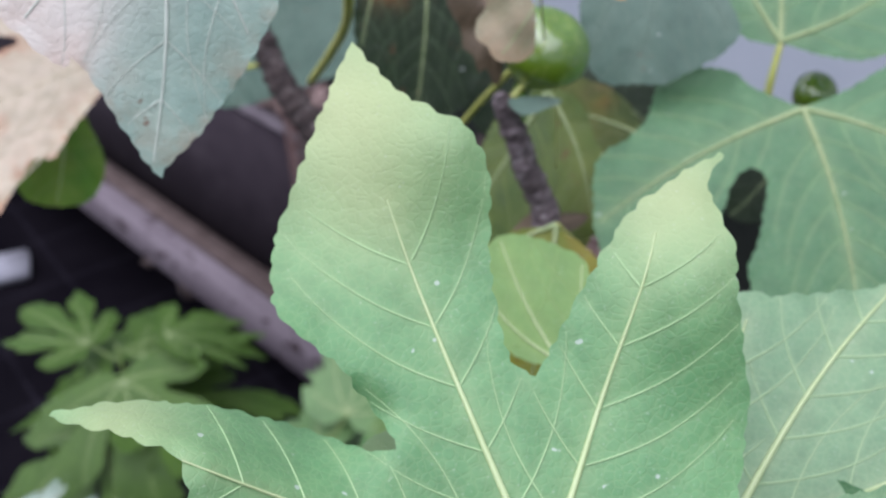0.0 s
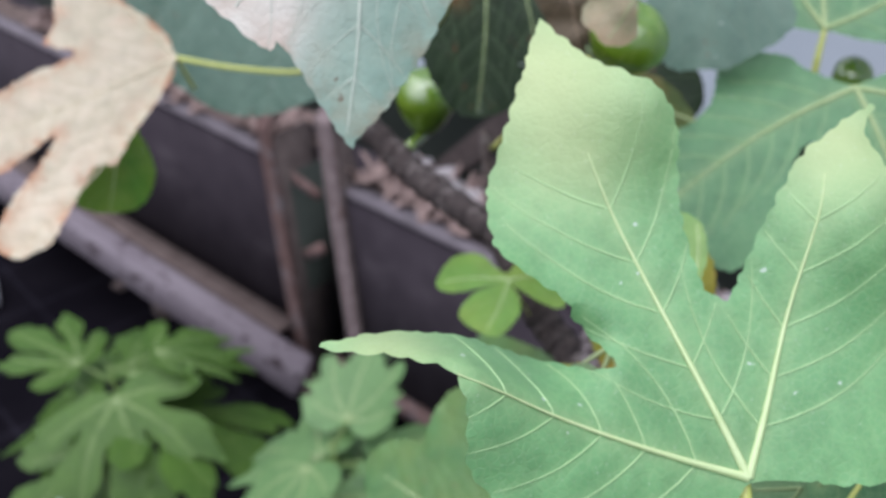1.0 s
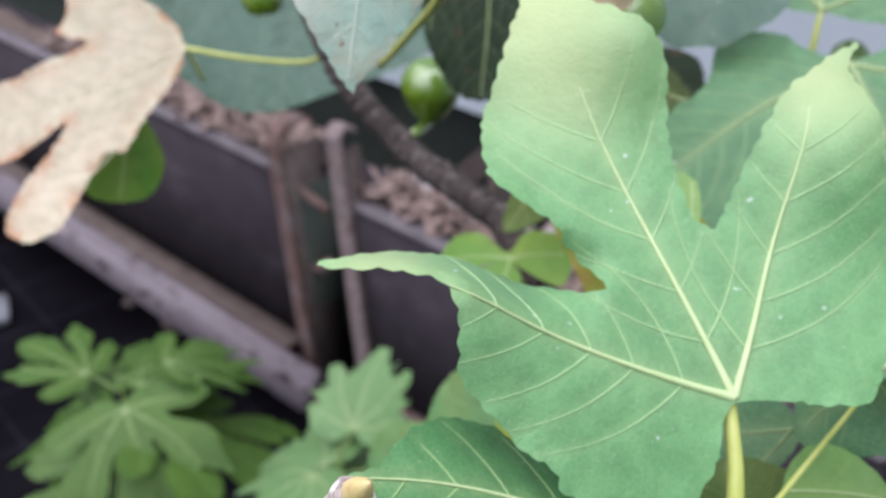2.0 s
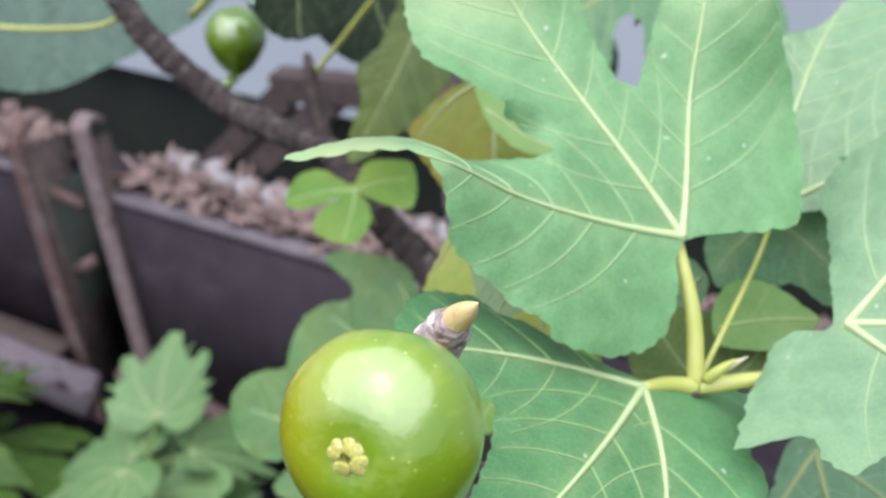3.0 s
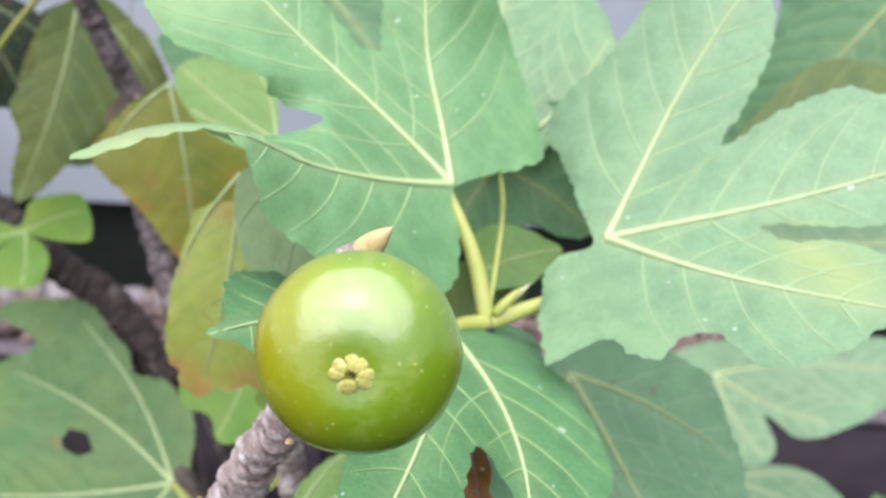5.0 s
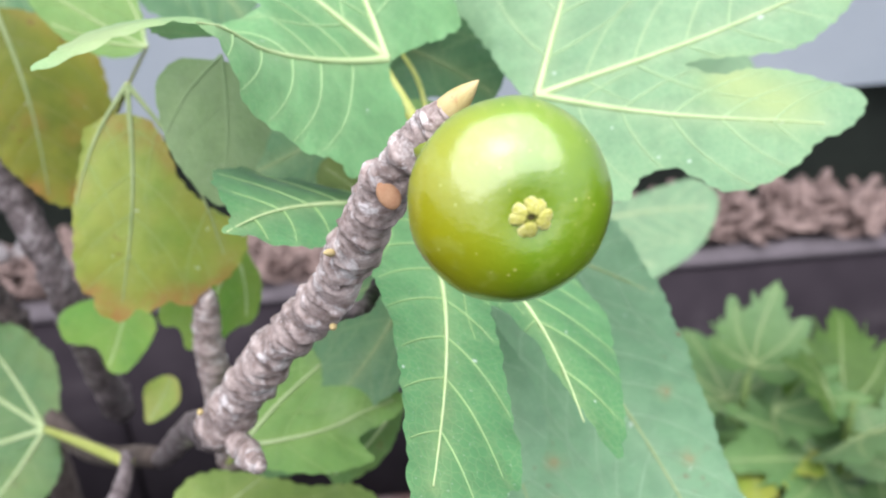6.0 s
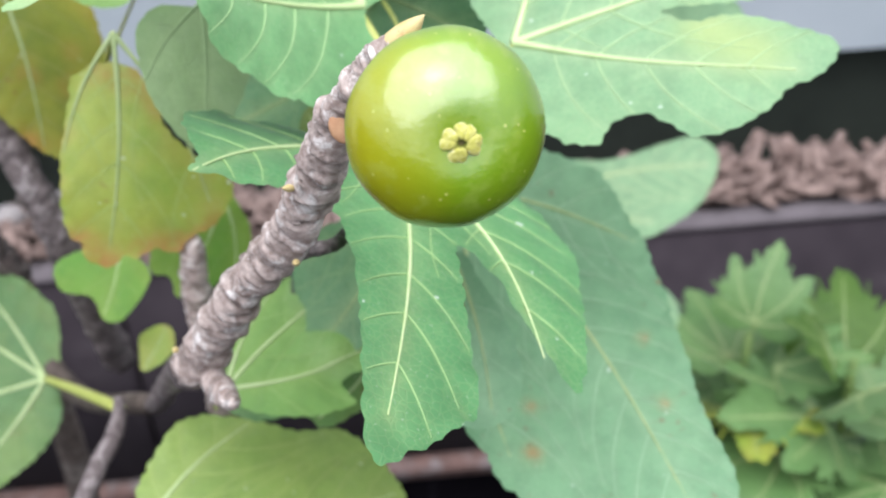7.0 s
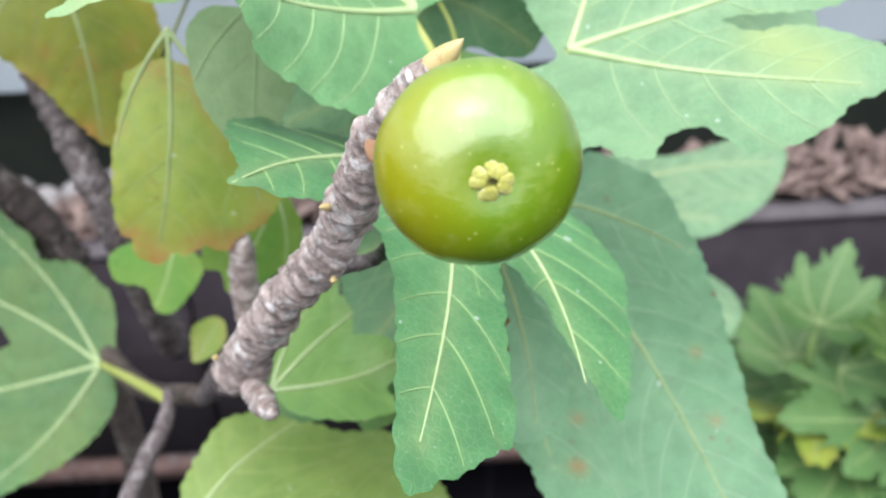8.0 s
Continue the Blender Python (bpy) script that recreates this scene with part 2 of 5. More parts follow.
OSTIOLE_DARK = plain_material("ostiole_mouth", (0.05, 0.045, 0.01), (0.10, 0.08, 0.02), 500, 0.9, 0.3, 0.0003)

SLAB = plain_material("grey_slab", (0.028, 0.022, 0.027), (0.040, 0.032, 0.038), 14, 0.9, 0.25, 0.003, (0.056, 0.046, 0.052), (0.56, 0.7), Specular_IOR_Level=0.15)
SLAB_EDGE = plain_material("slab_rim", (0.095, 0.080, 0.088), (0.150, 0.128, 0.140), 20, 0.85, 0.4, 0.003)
RUST = plain_material("rusted_iron", (0.070, 0.038, 0.032), (0.150, 0.088, 0.076), 40, 0.85, 0.5, 0.002, (0.16, 0.135, 0.135), (0.50, 0.62))
RUST_PALE = plain_material("faded_rust", (0.13, 0.095, 0.090), (0.24, 0.185, 0.178), 36, 0.85, 0.5, 0.002, (0.10, 0.060, 0.052), (0.55, 0.64))


def weathered_rail():
    """Grey sun-bleached plank: long grain, and short dark flecks in a loose row along its middle."""
    k = Nodes("weathered_rail")
    drawn = k.put("Mapping", [("Vector", k.coords)], Scale=(2.2, 40, 40)).outputs[0]
    grain = k.put("TexNoise", [("Vector", drawn)], Scale=1.0, Detail=6.0, Roughness=0.65).outputs["Fac"]
    col = k.mix(k.step(grain, 0.34, 0.66), (0.120, 0.098, 0.110), (0.185, 0.158, 0.172))
    fleck = k.put("TexNoise", [("Vector", k.put("Mapping", [("Vector", k.coords)], Scale=(17, 34, 34)).outputs[0])], Scale=1.0, Detail=4.0, Roughness=0.7).outputs["Fac"]
    col = k.mix(k.step(fleck, 0.575, 0.625), col, (0.036, 0.024, 0.026))
    k.bump(grain, 0.25, 0.002)
    return k.done(col, 0.85, Specular_IOR_Level=0.25)


RAIL = weathered_rail()
MULCH = plain_material("dry_mulch", (0.080, 0.048, 0.041), (0.33, 0.240, 0.210), 60, 0.9, 0.5, 0.003)
SOIL = plain_material("dry_soil", (0.08, 0.055, 0.045), (0.17, 0.12, 0.10), 40, 0.95, 0.8, 0.01)
PEBBLE = plain_material("pale_pebble", (0.19, 0.17, 0.17), (0.34, 0.31, 0.305), 20, 0.75, 0.3, 0.003)
WALL_PAINT = plain_material("pale_wall_paint", (0.36, 0.40, 0.435), (0.42, 0.455, 0.49), 2.5, 0.6, 0.05, 0.002)
# shade of hollows as a flat colour: beneath the wall, between the posts
RECESS_SHADE = plain_material("shaded_recess", (0.022, 0.028, 0.022), (0.036, 0.044, 0.034), 6, 0.9, 0.3, 0.004)
OLD_TIMBER = plain_material("old_timber", (0.085, 0.060, 0.052), (0.145, 0.108, 0.096), 30, 0.9, 0.5, 0.003)
DARK_TIMBER = plain_material("dark_timber", (0.036, 0.025, 0.022), (0.075, 0.056, 0.050), 30, 0.9, 0.5, 0.003)
CONCRETE = plain_material("pale_concrete", (0.22, 0.22, 0.245), (0.30, 0.30, 0.33), 15, 0.9, 0.4, 0.003)


def weed_mat():
    """Black woven ground cloth with a faint printed grid."""
    k = Nodes("black_weed_mat")
    turned = k.put("Mapping", [("Vector", k.coords)], Rotation=(0, 0, radians(52)))
    xyz = k.put("SeparateXYZ", [("Vector", turned.outputs[0])])
    lines = None
    for axis in ("X", "Y"):
        across = k.math("PINGPONG", xyz.outputs[axis], 0.16)
        line = k.step(across, 0.0085, 0.003)
        lines = line if lines is None else k.math("MAXIMUM", lines, line)
    weave = k.put("TexWave", [("Vector", k.coords)], Scale=130.0, Distortion=0.5)
    col = k.mix(k.step(k.noise(3, 4), 0.3, 0.7), (0.0042, 0.0037, 0.0052), (0.0075, 0.0066, 0.0086))
    col = k.mix(k.math("MULTIPLY", lines, k.step(k.noise(6, 3), 0.2, 0.8)), col, (0.018, 0.0165, 0.022))
    k.bump(weave.outputs["Fac"], 0.3, 0.001)
    return k.done(col, 1.0, Specular_IOR_Level=0.0)


WEED_MAT = weed_mat()


# ---- mesh helpers ----
def part(name, bm, material, parent=None, label="", smooth=True, at=None):
    """Links a bmesh as one mesh object, under a thing or a part if one is given."""
    me = bpy.data.meshes.new(name)
    bm.to_mesh(me)
    bm.free()
    for m in material if isinstance(material, (list, tuple)) else (material,):
        me.materials.append(m)
    if smooth:
        me.polygons.foreach_set("use_smooth", [True] * len(me.polygons))
    ob = new(name, me)
    if at is not None:
        ob.matrix_world = at
    if parent is not None:
        ob.parent = parent
        ob.matrix_parent_inverse = parent.matrix_world.inverted()
    return tagged(ob, label)


def smooth_line(points, steps=6):
    """Catmull-Rom through the points; each may carry a radius as its fourth number."""
    p = [np.array(q, float) for q in points]
    p = [2 * p[0] - p[1], *p, 2 * p[-1] - p[-2]]
    out = []
    for a, b, c, d in zip(p, p[1:], p[2:], p[3:]):
        for s in range(steps):
            t = s / steps
            out.append(0.5 * (2 * b + (c - a) * t + (2 * a - 5 * b + 4 * c - d) * t * t + (3 * b - a - 3 * c + d) * t**3))
    out.append(p[-2])
    return out


def add_tube(bm, line, sides=10, rough=0.0, seed=0.0, cap=True):
    """A tube along rows of x, y, z, radius."""
    rings, side = [], None
    for i, row in enumerate(line):
        here = Vector(row[:3])
        ahead = Vector(line[min(i + 1, len(line) - 1)][:3]) - Vector(line[max(i - 1, 0)][:3])
        if ahead.length < 1e-9:
            ahead = Vector((0, 0, 1))
        ahead.normalize()
        side = (side or ahead.orthogonal()) - ahead * ((side or ahead.orthogonal()).dot(ahead))
        side.normalize()
        up = ahead.cross(side)
        ring = []
        for s in range(sides):
            a = 2 * math.pi * s / sides
            way = side * math.cos(a) + up * math.sin(a)
            r = row[3]
            if rough:
                q = here / max(row[3], 1e-4) * 0.55 + way * 1.1 + Vector((seed, 0, 0))
                r *= 1 + rough * (noise.noise(q) + 0.5 * noise.noise(q * 2.7))
            ring.append(bm.verts.new(here + way * r))
        rings.append(ring)
    for a, b in zip(rings, rings[1:]):
        for s in range(sides):
            bm.faces.new((a[s], a[(s + 1) % sides], b[(s + 1) % sides], b[s]))
    if cap:
        bm.faces.new(list(reversed(rings[0])))
        bm.faces.new(rings[-1])
    return rings


def tube(name, points, material, parent=None, label="", sides=10, steps=6, rough=0.0):
    bm = bmesh.new()
    add_tube(bm, smooth_line(points, steps), sides, rough)
    return part(name, bm, material, parent, label)


def box_bm(sx, sy, sz, bevel=0.0, jitter=0.0, segments=2):
    bm = bmesh.new()
    bmesh.ops.create_cube(bm, size=1)
    for v in bm.verts:
        v.co = Vector((v.co.x * sx, v.co.y * sy, v.co.z * sz))
        if jitter:
            v.co += Vector([random.uniform(-jitter, jitter) for _ in range(3)])
    if bevel:
        bmesh.ops.bevel(bm, geom=bm.edges[:], offset=bevel, segments=segments, affect="EDGES")
    for e in bm.edges:
        e.smooth = e.calc_face_angle(0.0) < 0.3
    return bm


# ---- setting: ground cloth, wall behind the bed ----
# The raised bed runs straight across the view: along BED_WAY, its front face at distance FRONT from the origin.
BED_WAY = Vector((1, -1, 0)).normalized()
BED_OUT = Vector((-1, -1, 0)).normalized()
FRONT = 2.05 / math.sqrt(2)
BED_TOP, SLAB_FOOT = -0.15, -0.64
BED_TURN = -45.0
# the whole bed is laid out small and then enlarged about SIGHT
SIGHT, LARGER = Vector((-0.10, 0.0, 1.12)), 1.2
FLOOR = -0.84
GROUND = SIGHT.z + LARGER * (FLOOR - SIGHT.z)


def bed_point(along, out, z):
    """A place by its run along the bed, its distance in front of the bed's face (minus: behind it) and its height."""
    return SIGHT + LARGER * (BED_WAY * along - BED_OUT * FRONT + BED_OUT * out + Vector((0, 0, z)) - SIGHT)


def bed_pose(along, out, z, rx=0, ry=0, rz=0):
    p = bed_point(along, out, z)
    return pose(p.x, p.y, p.z, 0, 0, BED_TURN) @ pose(0, 0, 0, rx, ry, rz) @ Matrix.Scale(LARGER, 4)


bm = bmesh.new()
for q in ((-300, -300), (300, -300), (300, 300), (-300, 300)):
    bm.verts.new((q[0], q[1], 0))
bm.faces.new(bm.verts[:])
ground = part("ground", bm, WEED_MAT, at=pose(0, 0, GROUND), smooth=False)
tagged(ground, "black woven weed mat with a faint printed grid", "ground", kind="structure")

wall = part("wall_back", box_bm(14, 0.12, 3.6), WALL_PAINT, at=bed_pose(0.4, -0.56, -0.115 + 1.8), smooth=False)
tagged(wall, "pale bluish-white painted outside wall raised above the ground", "wall", kind="structure")
# a dark sheet stands in for the shadow beneath the raised wall
under = part("wall_back_base", box_bm(14, 0.10, 0.90), RECESS_SHADE, at=bed_pose(0.4, -0.72, FLOOR + 0.45), smooth=False)
tagged(under, "dark sheet painting the shaded recess under the pale wall", "wall", kind="structure")

# ---- raised bed: slabs, rusted posts, rails, mulch ----
planter = tagged(new("planter_bed"), "raised garden bed of grey slabs with rusted iron posts and rails", "planter")
planter.matrix_world = bed_pose(0, -0.3, FLOOR)


def slab(along_0, along_1):
    w = along_1 - along_0
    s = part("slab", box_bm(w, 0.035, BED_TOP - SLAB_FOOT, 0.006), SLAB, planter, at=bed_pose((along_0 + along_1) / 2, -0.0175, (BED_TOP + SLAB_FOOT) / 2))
    part("slab_rim", box_bm(w, 0.045, 0.022, 0.006, 0.001), SLAB_EDGE, s, "pale upper rim", at=bed_pose((along_0 + along_1) / 2, -0.020, BED_TOP + 0.012))


def iron_post(along, lean=0.0, top=0.04, foot=FLOOR, skin=RUST, depth=0.11):
    """An iron post: a narrow front flange whose head bends back in an arch, and a web behind it, painted darker as its
    shaded side.
    """
    tall = BED_TOP + top - foot
    bend = 0.5 * depth
    spine = [(0.0, 0.0), (0.0, tall * 0.5), (0.0, tall - bend)]
    spine += [(bend * (1 - math.cos(radians(a))), tall - bend + bend * math.sin(radians(a))) for a in (15, 30, 45, 60, 75, 90)]
    spine += [(bend * 1.6, tall - 0.004), (bend * 1.9, tall - 0.016)]
    bm = bmesh.new()
    rings = []
    for k, (y, z) in enumerate(spine):
        (ya, za), (yb, zb) = spine[max(0, k - 1)], spine[min(len(spine) - 1, k + 1)]
        length = math.hypot(yb - ya, zb - za)
        ny, nz = -(zb - za) / length, (yb - ya) / length
        worn = 0.002 * noise.noise(Vector((along * 9, z * 14, k)))
        rings.append([bm.verts.new((x + worn, y + ny * d, z + nz * d)) for x, d in ((-0.024, 0.004), (0.024, 0.004), (0.024, -0.005), (-0.024, -0.005))])
    for a, b in zip(rings, rings[1:]):
        for q in range(4):
            bm.faces.new((a[q], a[(q + 1) % 4], b[(q + 1) % 4], b[q]))
    bm.faces.new(list(reversed(rings[0])))
    bm.faces.new(rings[-1])
    bmesh.ops.recalc_face_normals(bm, faces=bm.faces[:])
    flange = part("post", bm, skin, planter, at=bed_pose(along, 0.012, foot, 0, lean), smooth=False)
    # the web's darker material carries the shade on the post's side
    web = box_bm(0.010, depth, tall - 0.03 - 0.3 * depth, 0.003)
    bmesh.ops.translate(web, vec=(0.018, 0.007 + depth / 2, (tall - 0.03 - 0.3 * depth) / 2), verts=web.verts)
    part("web", web, DARK_TIMBER, flange, "web of the post, its shaded side painted dark brown", at=bed_pose(along, 0.012, foot, 0, lean))
    return flange


POSTS = (-2.14, -1.935)
for a, b in ((-4.4, POSTS[0]), (POSTS[1], -0.60), (-0.592, 0.82), (0.828, 2.22), (2.228, 4.4)):
    slab(a, b)
iron_post(POSTS[0] + 0.03, -2.6, 0.14)
iron_post(POSTS[1] + 0.06, -2.4, 0.20, skin=RUST_PALE, depth=0.05)
# both end panels are coloured dark to paint the shade between the posts
part("end_panel", box_bm(0.02, 0.15, 0.50, 0.004), RECESS_SHADE, planter, "end panel of the bed, coloured dark for the shaded gap", at=bed_pose(POSTS[0] + 0.028, -0.095, -0.43))
part("end_panel", box_bm(0.02, 0.15, 0.50, 0.004), RECESS_SHADE, planter, at=bed_pose(POSTS[1] + 0.045, -0.095, -0.43))
bm = box_bm(0.10, 0.012, 0.03, 0.003)
part("bracket", bm, RUST, planter, at=bed_pose(sum(POSTS) / 2, -0.01, -0.36, 0, -35))
part("bracket", box_bm(0.10, 0.012, 0.03, 0.003), RUST, planter, at=bed_pose(sum(POSTS) / 2, -0.01, -0.18, 0, 10))
part("inner_rail", box_bm(2.30, 0.10, 0.03, 0.005), OLD_TIMBER, planter, "brown weathered inner rail", at=bed_pose(-3.285, 0.06, SLAB_FOOT + 0.035))
part("rail_lip", box_bm(2.30, 0.018, 0.016, 0.003), RUST, planter, at=bed_pose(-3.285, 0.012, SLAB_FOOT + 0.014))
part("outer_rail", box_bm(2.58, 0.030, 0.105, 0.003), RAIL, planter, "grey weathered outer plank flecked with rust", at=bed_pose(-3.21, 0.150, -0.585, -32))
part("rail_block", box_bm(0.05, 0.12, 0.10, 0.006), OLD_TIMBER, planter, at=bed_pose(-2.60, 0.085, -0.69))
part("foot_rail", box_bm(6.4, 0.03, 0.045, 0.005), RUST, planter, "thin rusted foot rail", at=bed_pose(1.21, 0.015, SLAB_FOOT - 0.01))
part("back_board", box_bm(8.8, 0.03, 0.55, 0.005), SLAB, planter, at=bed_pose(0, -0.172, -0.42))
part("bed_end", box_bm(0.04, 0.15, 0.50, 0.006), SLAB, planter, at=bed_pose(4.4, -0.09, -0.40))
part("bed_end", box_bm(0.04, 0.15, 0.50, 0.006), SLAB, planter, at=bed_pose(-4.4, -0.09, -0.40))
for from_along, to_along in ((-4.38, POSTS[0]), (POSTS[1] + 0.04, 4.38)):
  bm = bmesh.new()
  bmesh.ops.create_grid(bm, x_segments=int((to_along - from_along) * 25), y_segments=14, size=1)
  for v in bm.verts:
    x, y = (from_along + to_along) / 2 + v.co.x * (to_along - from_along) / 2, v.co.y * 0.062
    v.co = Vector((x, y, 0.022 * noise.noise(Vector((x * 6, y * 6, 0))) + 0.012 * noise.noise(Vector((x * 19, y * 19, 3))) - 0.01))
  part("soil", bm, SOIL, planter, "dry brown soil filling the bed", at=bed_pose(0, -0.095, BED_TOP + 0.005))

# loose curled bark and leaf litter lying on the soil
bm = bmesh.new()
rng = random.Random(4)
for _ in range(1700):
    x, y = rng.uniform(-3.4, 3.4), rng.uniform(-0.055, 0.055)
    size = rng.uniform(0.025, 0.065)
    if POSTS[0] - 0.02 < x < POSTS[1] + 0.05:
        continue
    turn = pose(x, y, rng.uniform(0.004, 0.034), rng.uniform(-28, 28), rng.uniform(-26, 26), rng.uniform(0, 360))
    curl, wide = rng.uniform(0.2, 1.1), rng.uniform(0.35, 0.8)
    rows = []
    for i in range(4):
        a = (i / 3 - 0.5) * curl * 2
        rows.append([bm.verts.new(turn @ Vector((size * math.sin(a) / curl, j * size * wide * (1 - 0.25 * abs(i - 1.5)), size * (1 - math.cos(a)) / curl))) for j in (-0.5, 0.5)])
    for p, q in zip(rows, rows[1:]):
        bm.faces.new((p[0], p[1], q[1], q[0]))
litter = part("bark_mulch", bm, MULCH, at=bed_pose(0, -0.095, BED_TOP + 0.012))
litter.modifiers.new("thick", "SOLIDIFY").thickness = 0.003
tagged(litter, "dry curled brown bark mulch on the bed's soil", "mulch", kind="stuff")

# a row of pale pebbles along the bed's far edge
edging = tagged(new("pebble_edging"), "row of pale rounded pebbles along the bed's far edge", "edging")
edging.matrix_world = bed_pose(0, -0.145, BED_TOP)
shapes = []
for n in range(5):
    bm = bmesh.new()
    bmesh.ops.create_icosphere(bm, subdivisions=2, radius=1)
    for v in bm.verts:
        v.co *= 1 + 0.42 * noise.noise(v.co * 1.2 + Vector((n * 7, 0, 0)))
    me = bpy.data.meshes.new("pebble")
    bm.to_mesh(me)
    bm.free()
    me.materials.append(PEBBLE)
    me.polygons.foreach_set("use_smooth", [True] * len(me.polygons))
    shapes.append(me)
along, rng = -1.86, random.Random(9)
while along < -0.70:
    w = rng.uniform(0.022, 0.046)
    along += w
    ob = new("pebble", rng.choice(shapes))
    ob.matrix_world = bed_pose(along, -0.142 + rng.uniform(-0.022, 0.02), BED_TOP + 0.042, rng.uniform(-20, 20), rng.uniform(-20, 20), rng.uniform(0, 360)) @ Matrix.Diagonal((w, w * 0.8, rng.uniform(0.020, 0.032), 1))
    ob.parent, ob.matrix_parent_inverse = edging, edging.matrix_world.inverted()
    along += w * 0.62

# weathered timber offcuts lying at the back of the bed
for along, out, height, tilt, long in ((-1.650, -0.205, 0.128, -42, 0.34), (-1.535, -0.205, 0.135, -42, 0.34), (-1.430, -0.215, 0.268, -6, 0.24)):
    ob = part("timber_offcut", box_bm(long, 0.05, 0.058, 0.003, 0.003), DARK_TIMBER, at=bed_pose(along, out, BED_TOP + height, 0, tilt, 0), smooth=False)
    tagged(ob, "weathered brown timber offcut lying on the mulch", "timber", group="timber offcuts")

block = part("paving_block", box_bm(0.20, 0.16, 0.05, 0.008, 0.004), CONCRETE, at=pose(-1.857, 3.638, GROUND + 0.025, 0, 0, 20))
tagged(block, "pale concrete paving block on the weed mat", "paving block")
stone = part("stone", box_bm(0.06, 0.05, 0.035, 0.014, 0.006), OLD_TIMBER, at=pose(-1.317, 3.699, GROUND + 0.0175, 0, 0, 30))
tagged(stone, "small brown stone on the weed mat beside the rail", "stone")


# ---- fig tree ----
from mathutils.geometry import delaunay_2d_cdt

TRUNK_FOOT = Vector((0.18, 1.0, GROUND))
tree = tagged(new("fig_tree"), "leafy fig tree with lobed green leaves, growing before the raised bed", "fig tree")
tree.matrix_world = Matrix.Translation(TRUNK_FOOT)


def inside(p, poly):
    x, y = p
    hit = False
    for (x0, y0), (x1, y1) in zip(poly, poly[1:] + poly[:1]):
        if (y0 > y) != (y1 > y) and x < (x1 - x0) * (y - y0) / (y1 - y0) + x0:
            hit = not hit
    return hit


def polar(deg, mm):
    return np.array((math.sin(radians(deg)), math.cos(radians(deg)))) * mm / 1000


def near_lines(pts, lines):
    """Each point's distance to the nearest of the polylines."""
    best = np.full(len(pts), 9.0)
    for line in lines:
        for a, b in zip(line, line[1:]):
            d = b - a
            s = np.clip(((pts - a) @ d) / max(d @ d, 1e-12), 0, 1)
            best = np.minimum(best, np.hypot(*(pts - a - s[:, None] * d).T))
    return best


def fig_leaf(base, tip, face, rim, veins, bend=(0, 0, 0), lifts=(), look="fresh", pale=(), burn=(), label="", group="", grain=None, owner=None, stalk=(), place=None, ribs=True, hole=(), bow=1.0, crease=()):
    """One lobed leaf. base: where blade and petiole meet; tip: the way of the midrib; face: the way its upper side looks.
    rim: its outline as (degrees from the midrib, mm from the base); veins: the main ribs' ends in the same terms;
    bend: the curvatures across, skew and along, per metre; lifts: humps (x, y, height, width) in mm;
    pale, burn: bleached and browned patches (degrees, mm, width, strength); stalk: the petiole's way from the base, as places; hole: the outline of an eaten hole;
    bow: how far the main ribs bow; crease: a fold's (x, y, direction, start, reach) in mm and degrees, beyond which the blade drops away."""
    n = Vector(face).normalized()
    v = Vector(tip)
    v = (v - n * v.dot(n)).normalized()
    u = v.cross(n)
    m = Matrix((u, v, n)).transposed().to_4x4()
    m.translation = base
    if place is not None:
        m = place
    reach = max(r for _, r in rim) / 1000
    grain = grain or max(0.0026, reach / 56)
    knots = [polar(*k) for k in rim]
    c = [knots[-1], *knots, knots[0], knots[1]]
    edge = []
    for p0, p1, p2, p3 in zip(c, c[1:], c[2:], c[3:]):
        if (p1 is knots[-1]):
            steps = 3
        else:
            steps = max(2, int(np.hypot(*(p2 - p1)) / min(grain * 0.7, 0.0019)))
        for s in range(steps):
            t = s / steps
            edge.append(0.5 * (2 * p1 + (p2 - p0) * t + (2 * p0 - 5 * p1 + 4 * p2 - p3) * t * t + (3 * p1 - p0 - 3 * p2 + p3) * t**3))
    # small rounded teeth along the margin
    run, toothed = 0.0, []
    for a, b, cc in zip(edge[-1:] + edge[:-1], edge, edge[1:] + edge[:1]):
        run += float(np.hypot(*(b - a)))
        d = cc - a
        out = np.array((-d[1], d[0])) / (np.hypot(*d) + 1e-9)
        amount = min(0.0013, reach * 0.010) * (abs(math.sin(run * math.pi / 0.0078 + 2 * noise.noise(Vector((run * 60, base[1] * 40, 2))))) - 0.5 + 0.9 * noise.noise(Vector((run * 110, base[0] * 50, 0))))
        toothed.append(b + out * amount * (1 if np.hypot(*b) > reach * 0.12 else 0))
    edge = toothed
    poly = [tuple(p) for p in edge]
    # main ribs bow slightly; side veins leave them at about fifty degrees
    main = []
    for deg, mm in veins:
        end = polar(deg, mm)
        aside = np.array((end[1], -end[0])) * bow * (0.06 if deg > 8 else -0.06 if deg < -8 else -0.035)
        main.append([end * t + aside * math.sin(math.pi * t) for t in np.linspace(0, 1, 14)])
    sides = []
    for i, line in enumerate(main):
        length = float(np.hypot(*line[-1]))
        count = max(3, int(length / 0.0185)) if ribs else 0
        for k in range(1, count):
            s = (k + 0.15 * noise.noise(Vector((k, i, base[1] * 40)))) / count
            j = min(12, int(s * 13))
            start = line[j] + (line[j + 1] - line[j]) * (s * 13 - j)
            way = line[j + 1] - line[j]
            for sign in (-1, 1):
                a = sign * radians(64 - 16 * s + 5 * noise.noise(Vector((k * 3.1, i, sign))))
                d = np.array((way[0] * math.cos(a) - way[1] * math.sin(a), way[0] * math.sin(a) + way[1] * math.cos(a)))
                d /= np.hypot(*d) + 1e-9
                path, p = [start], start
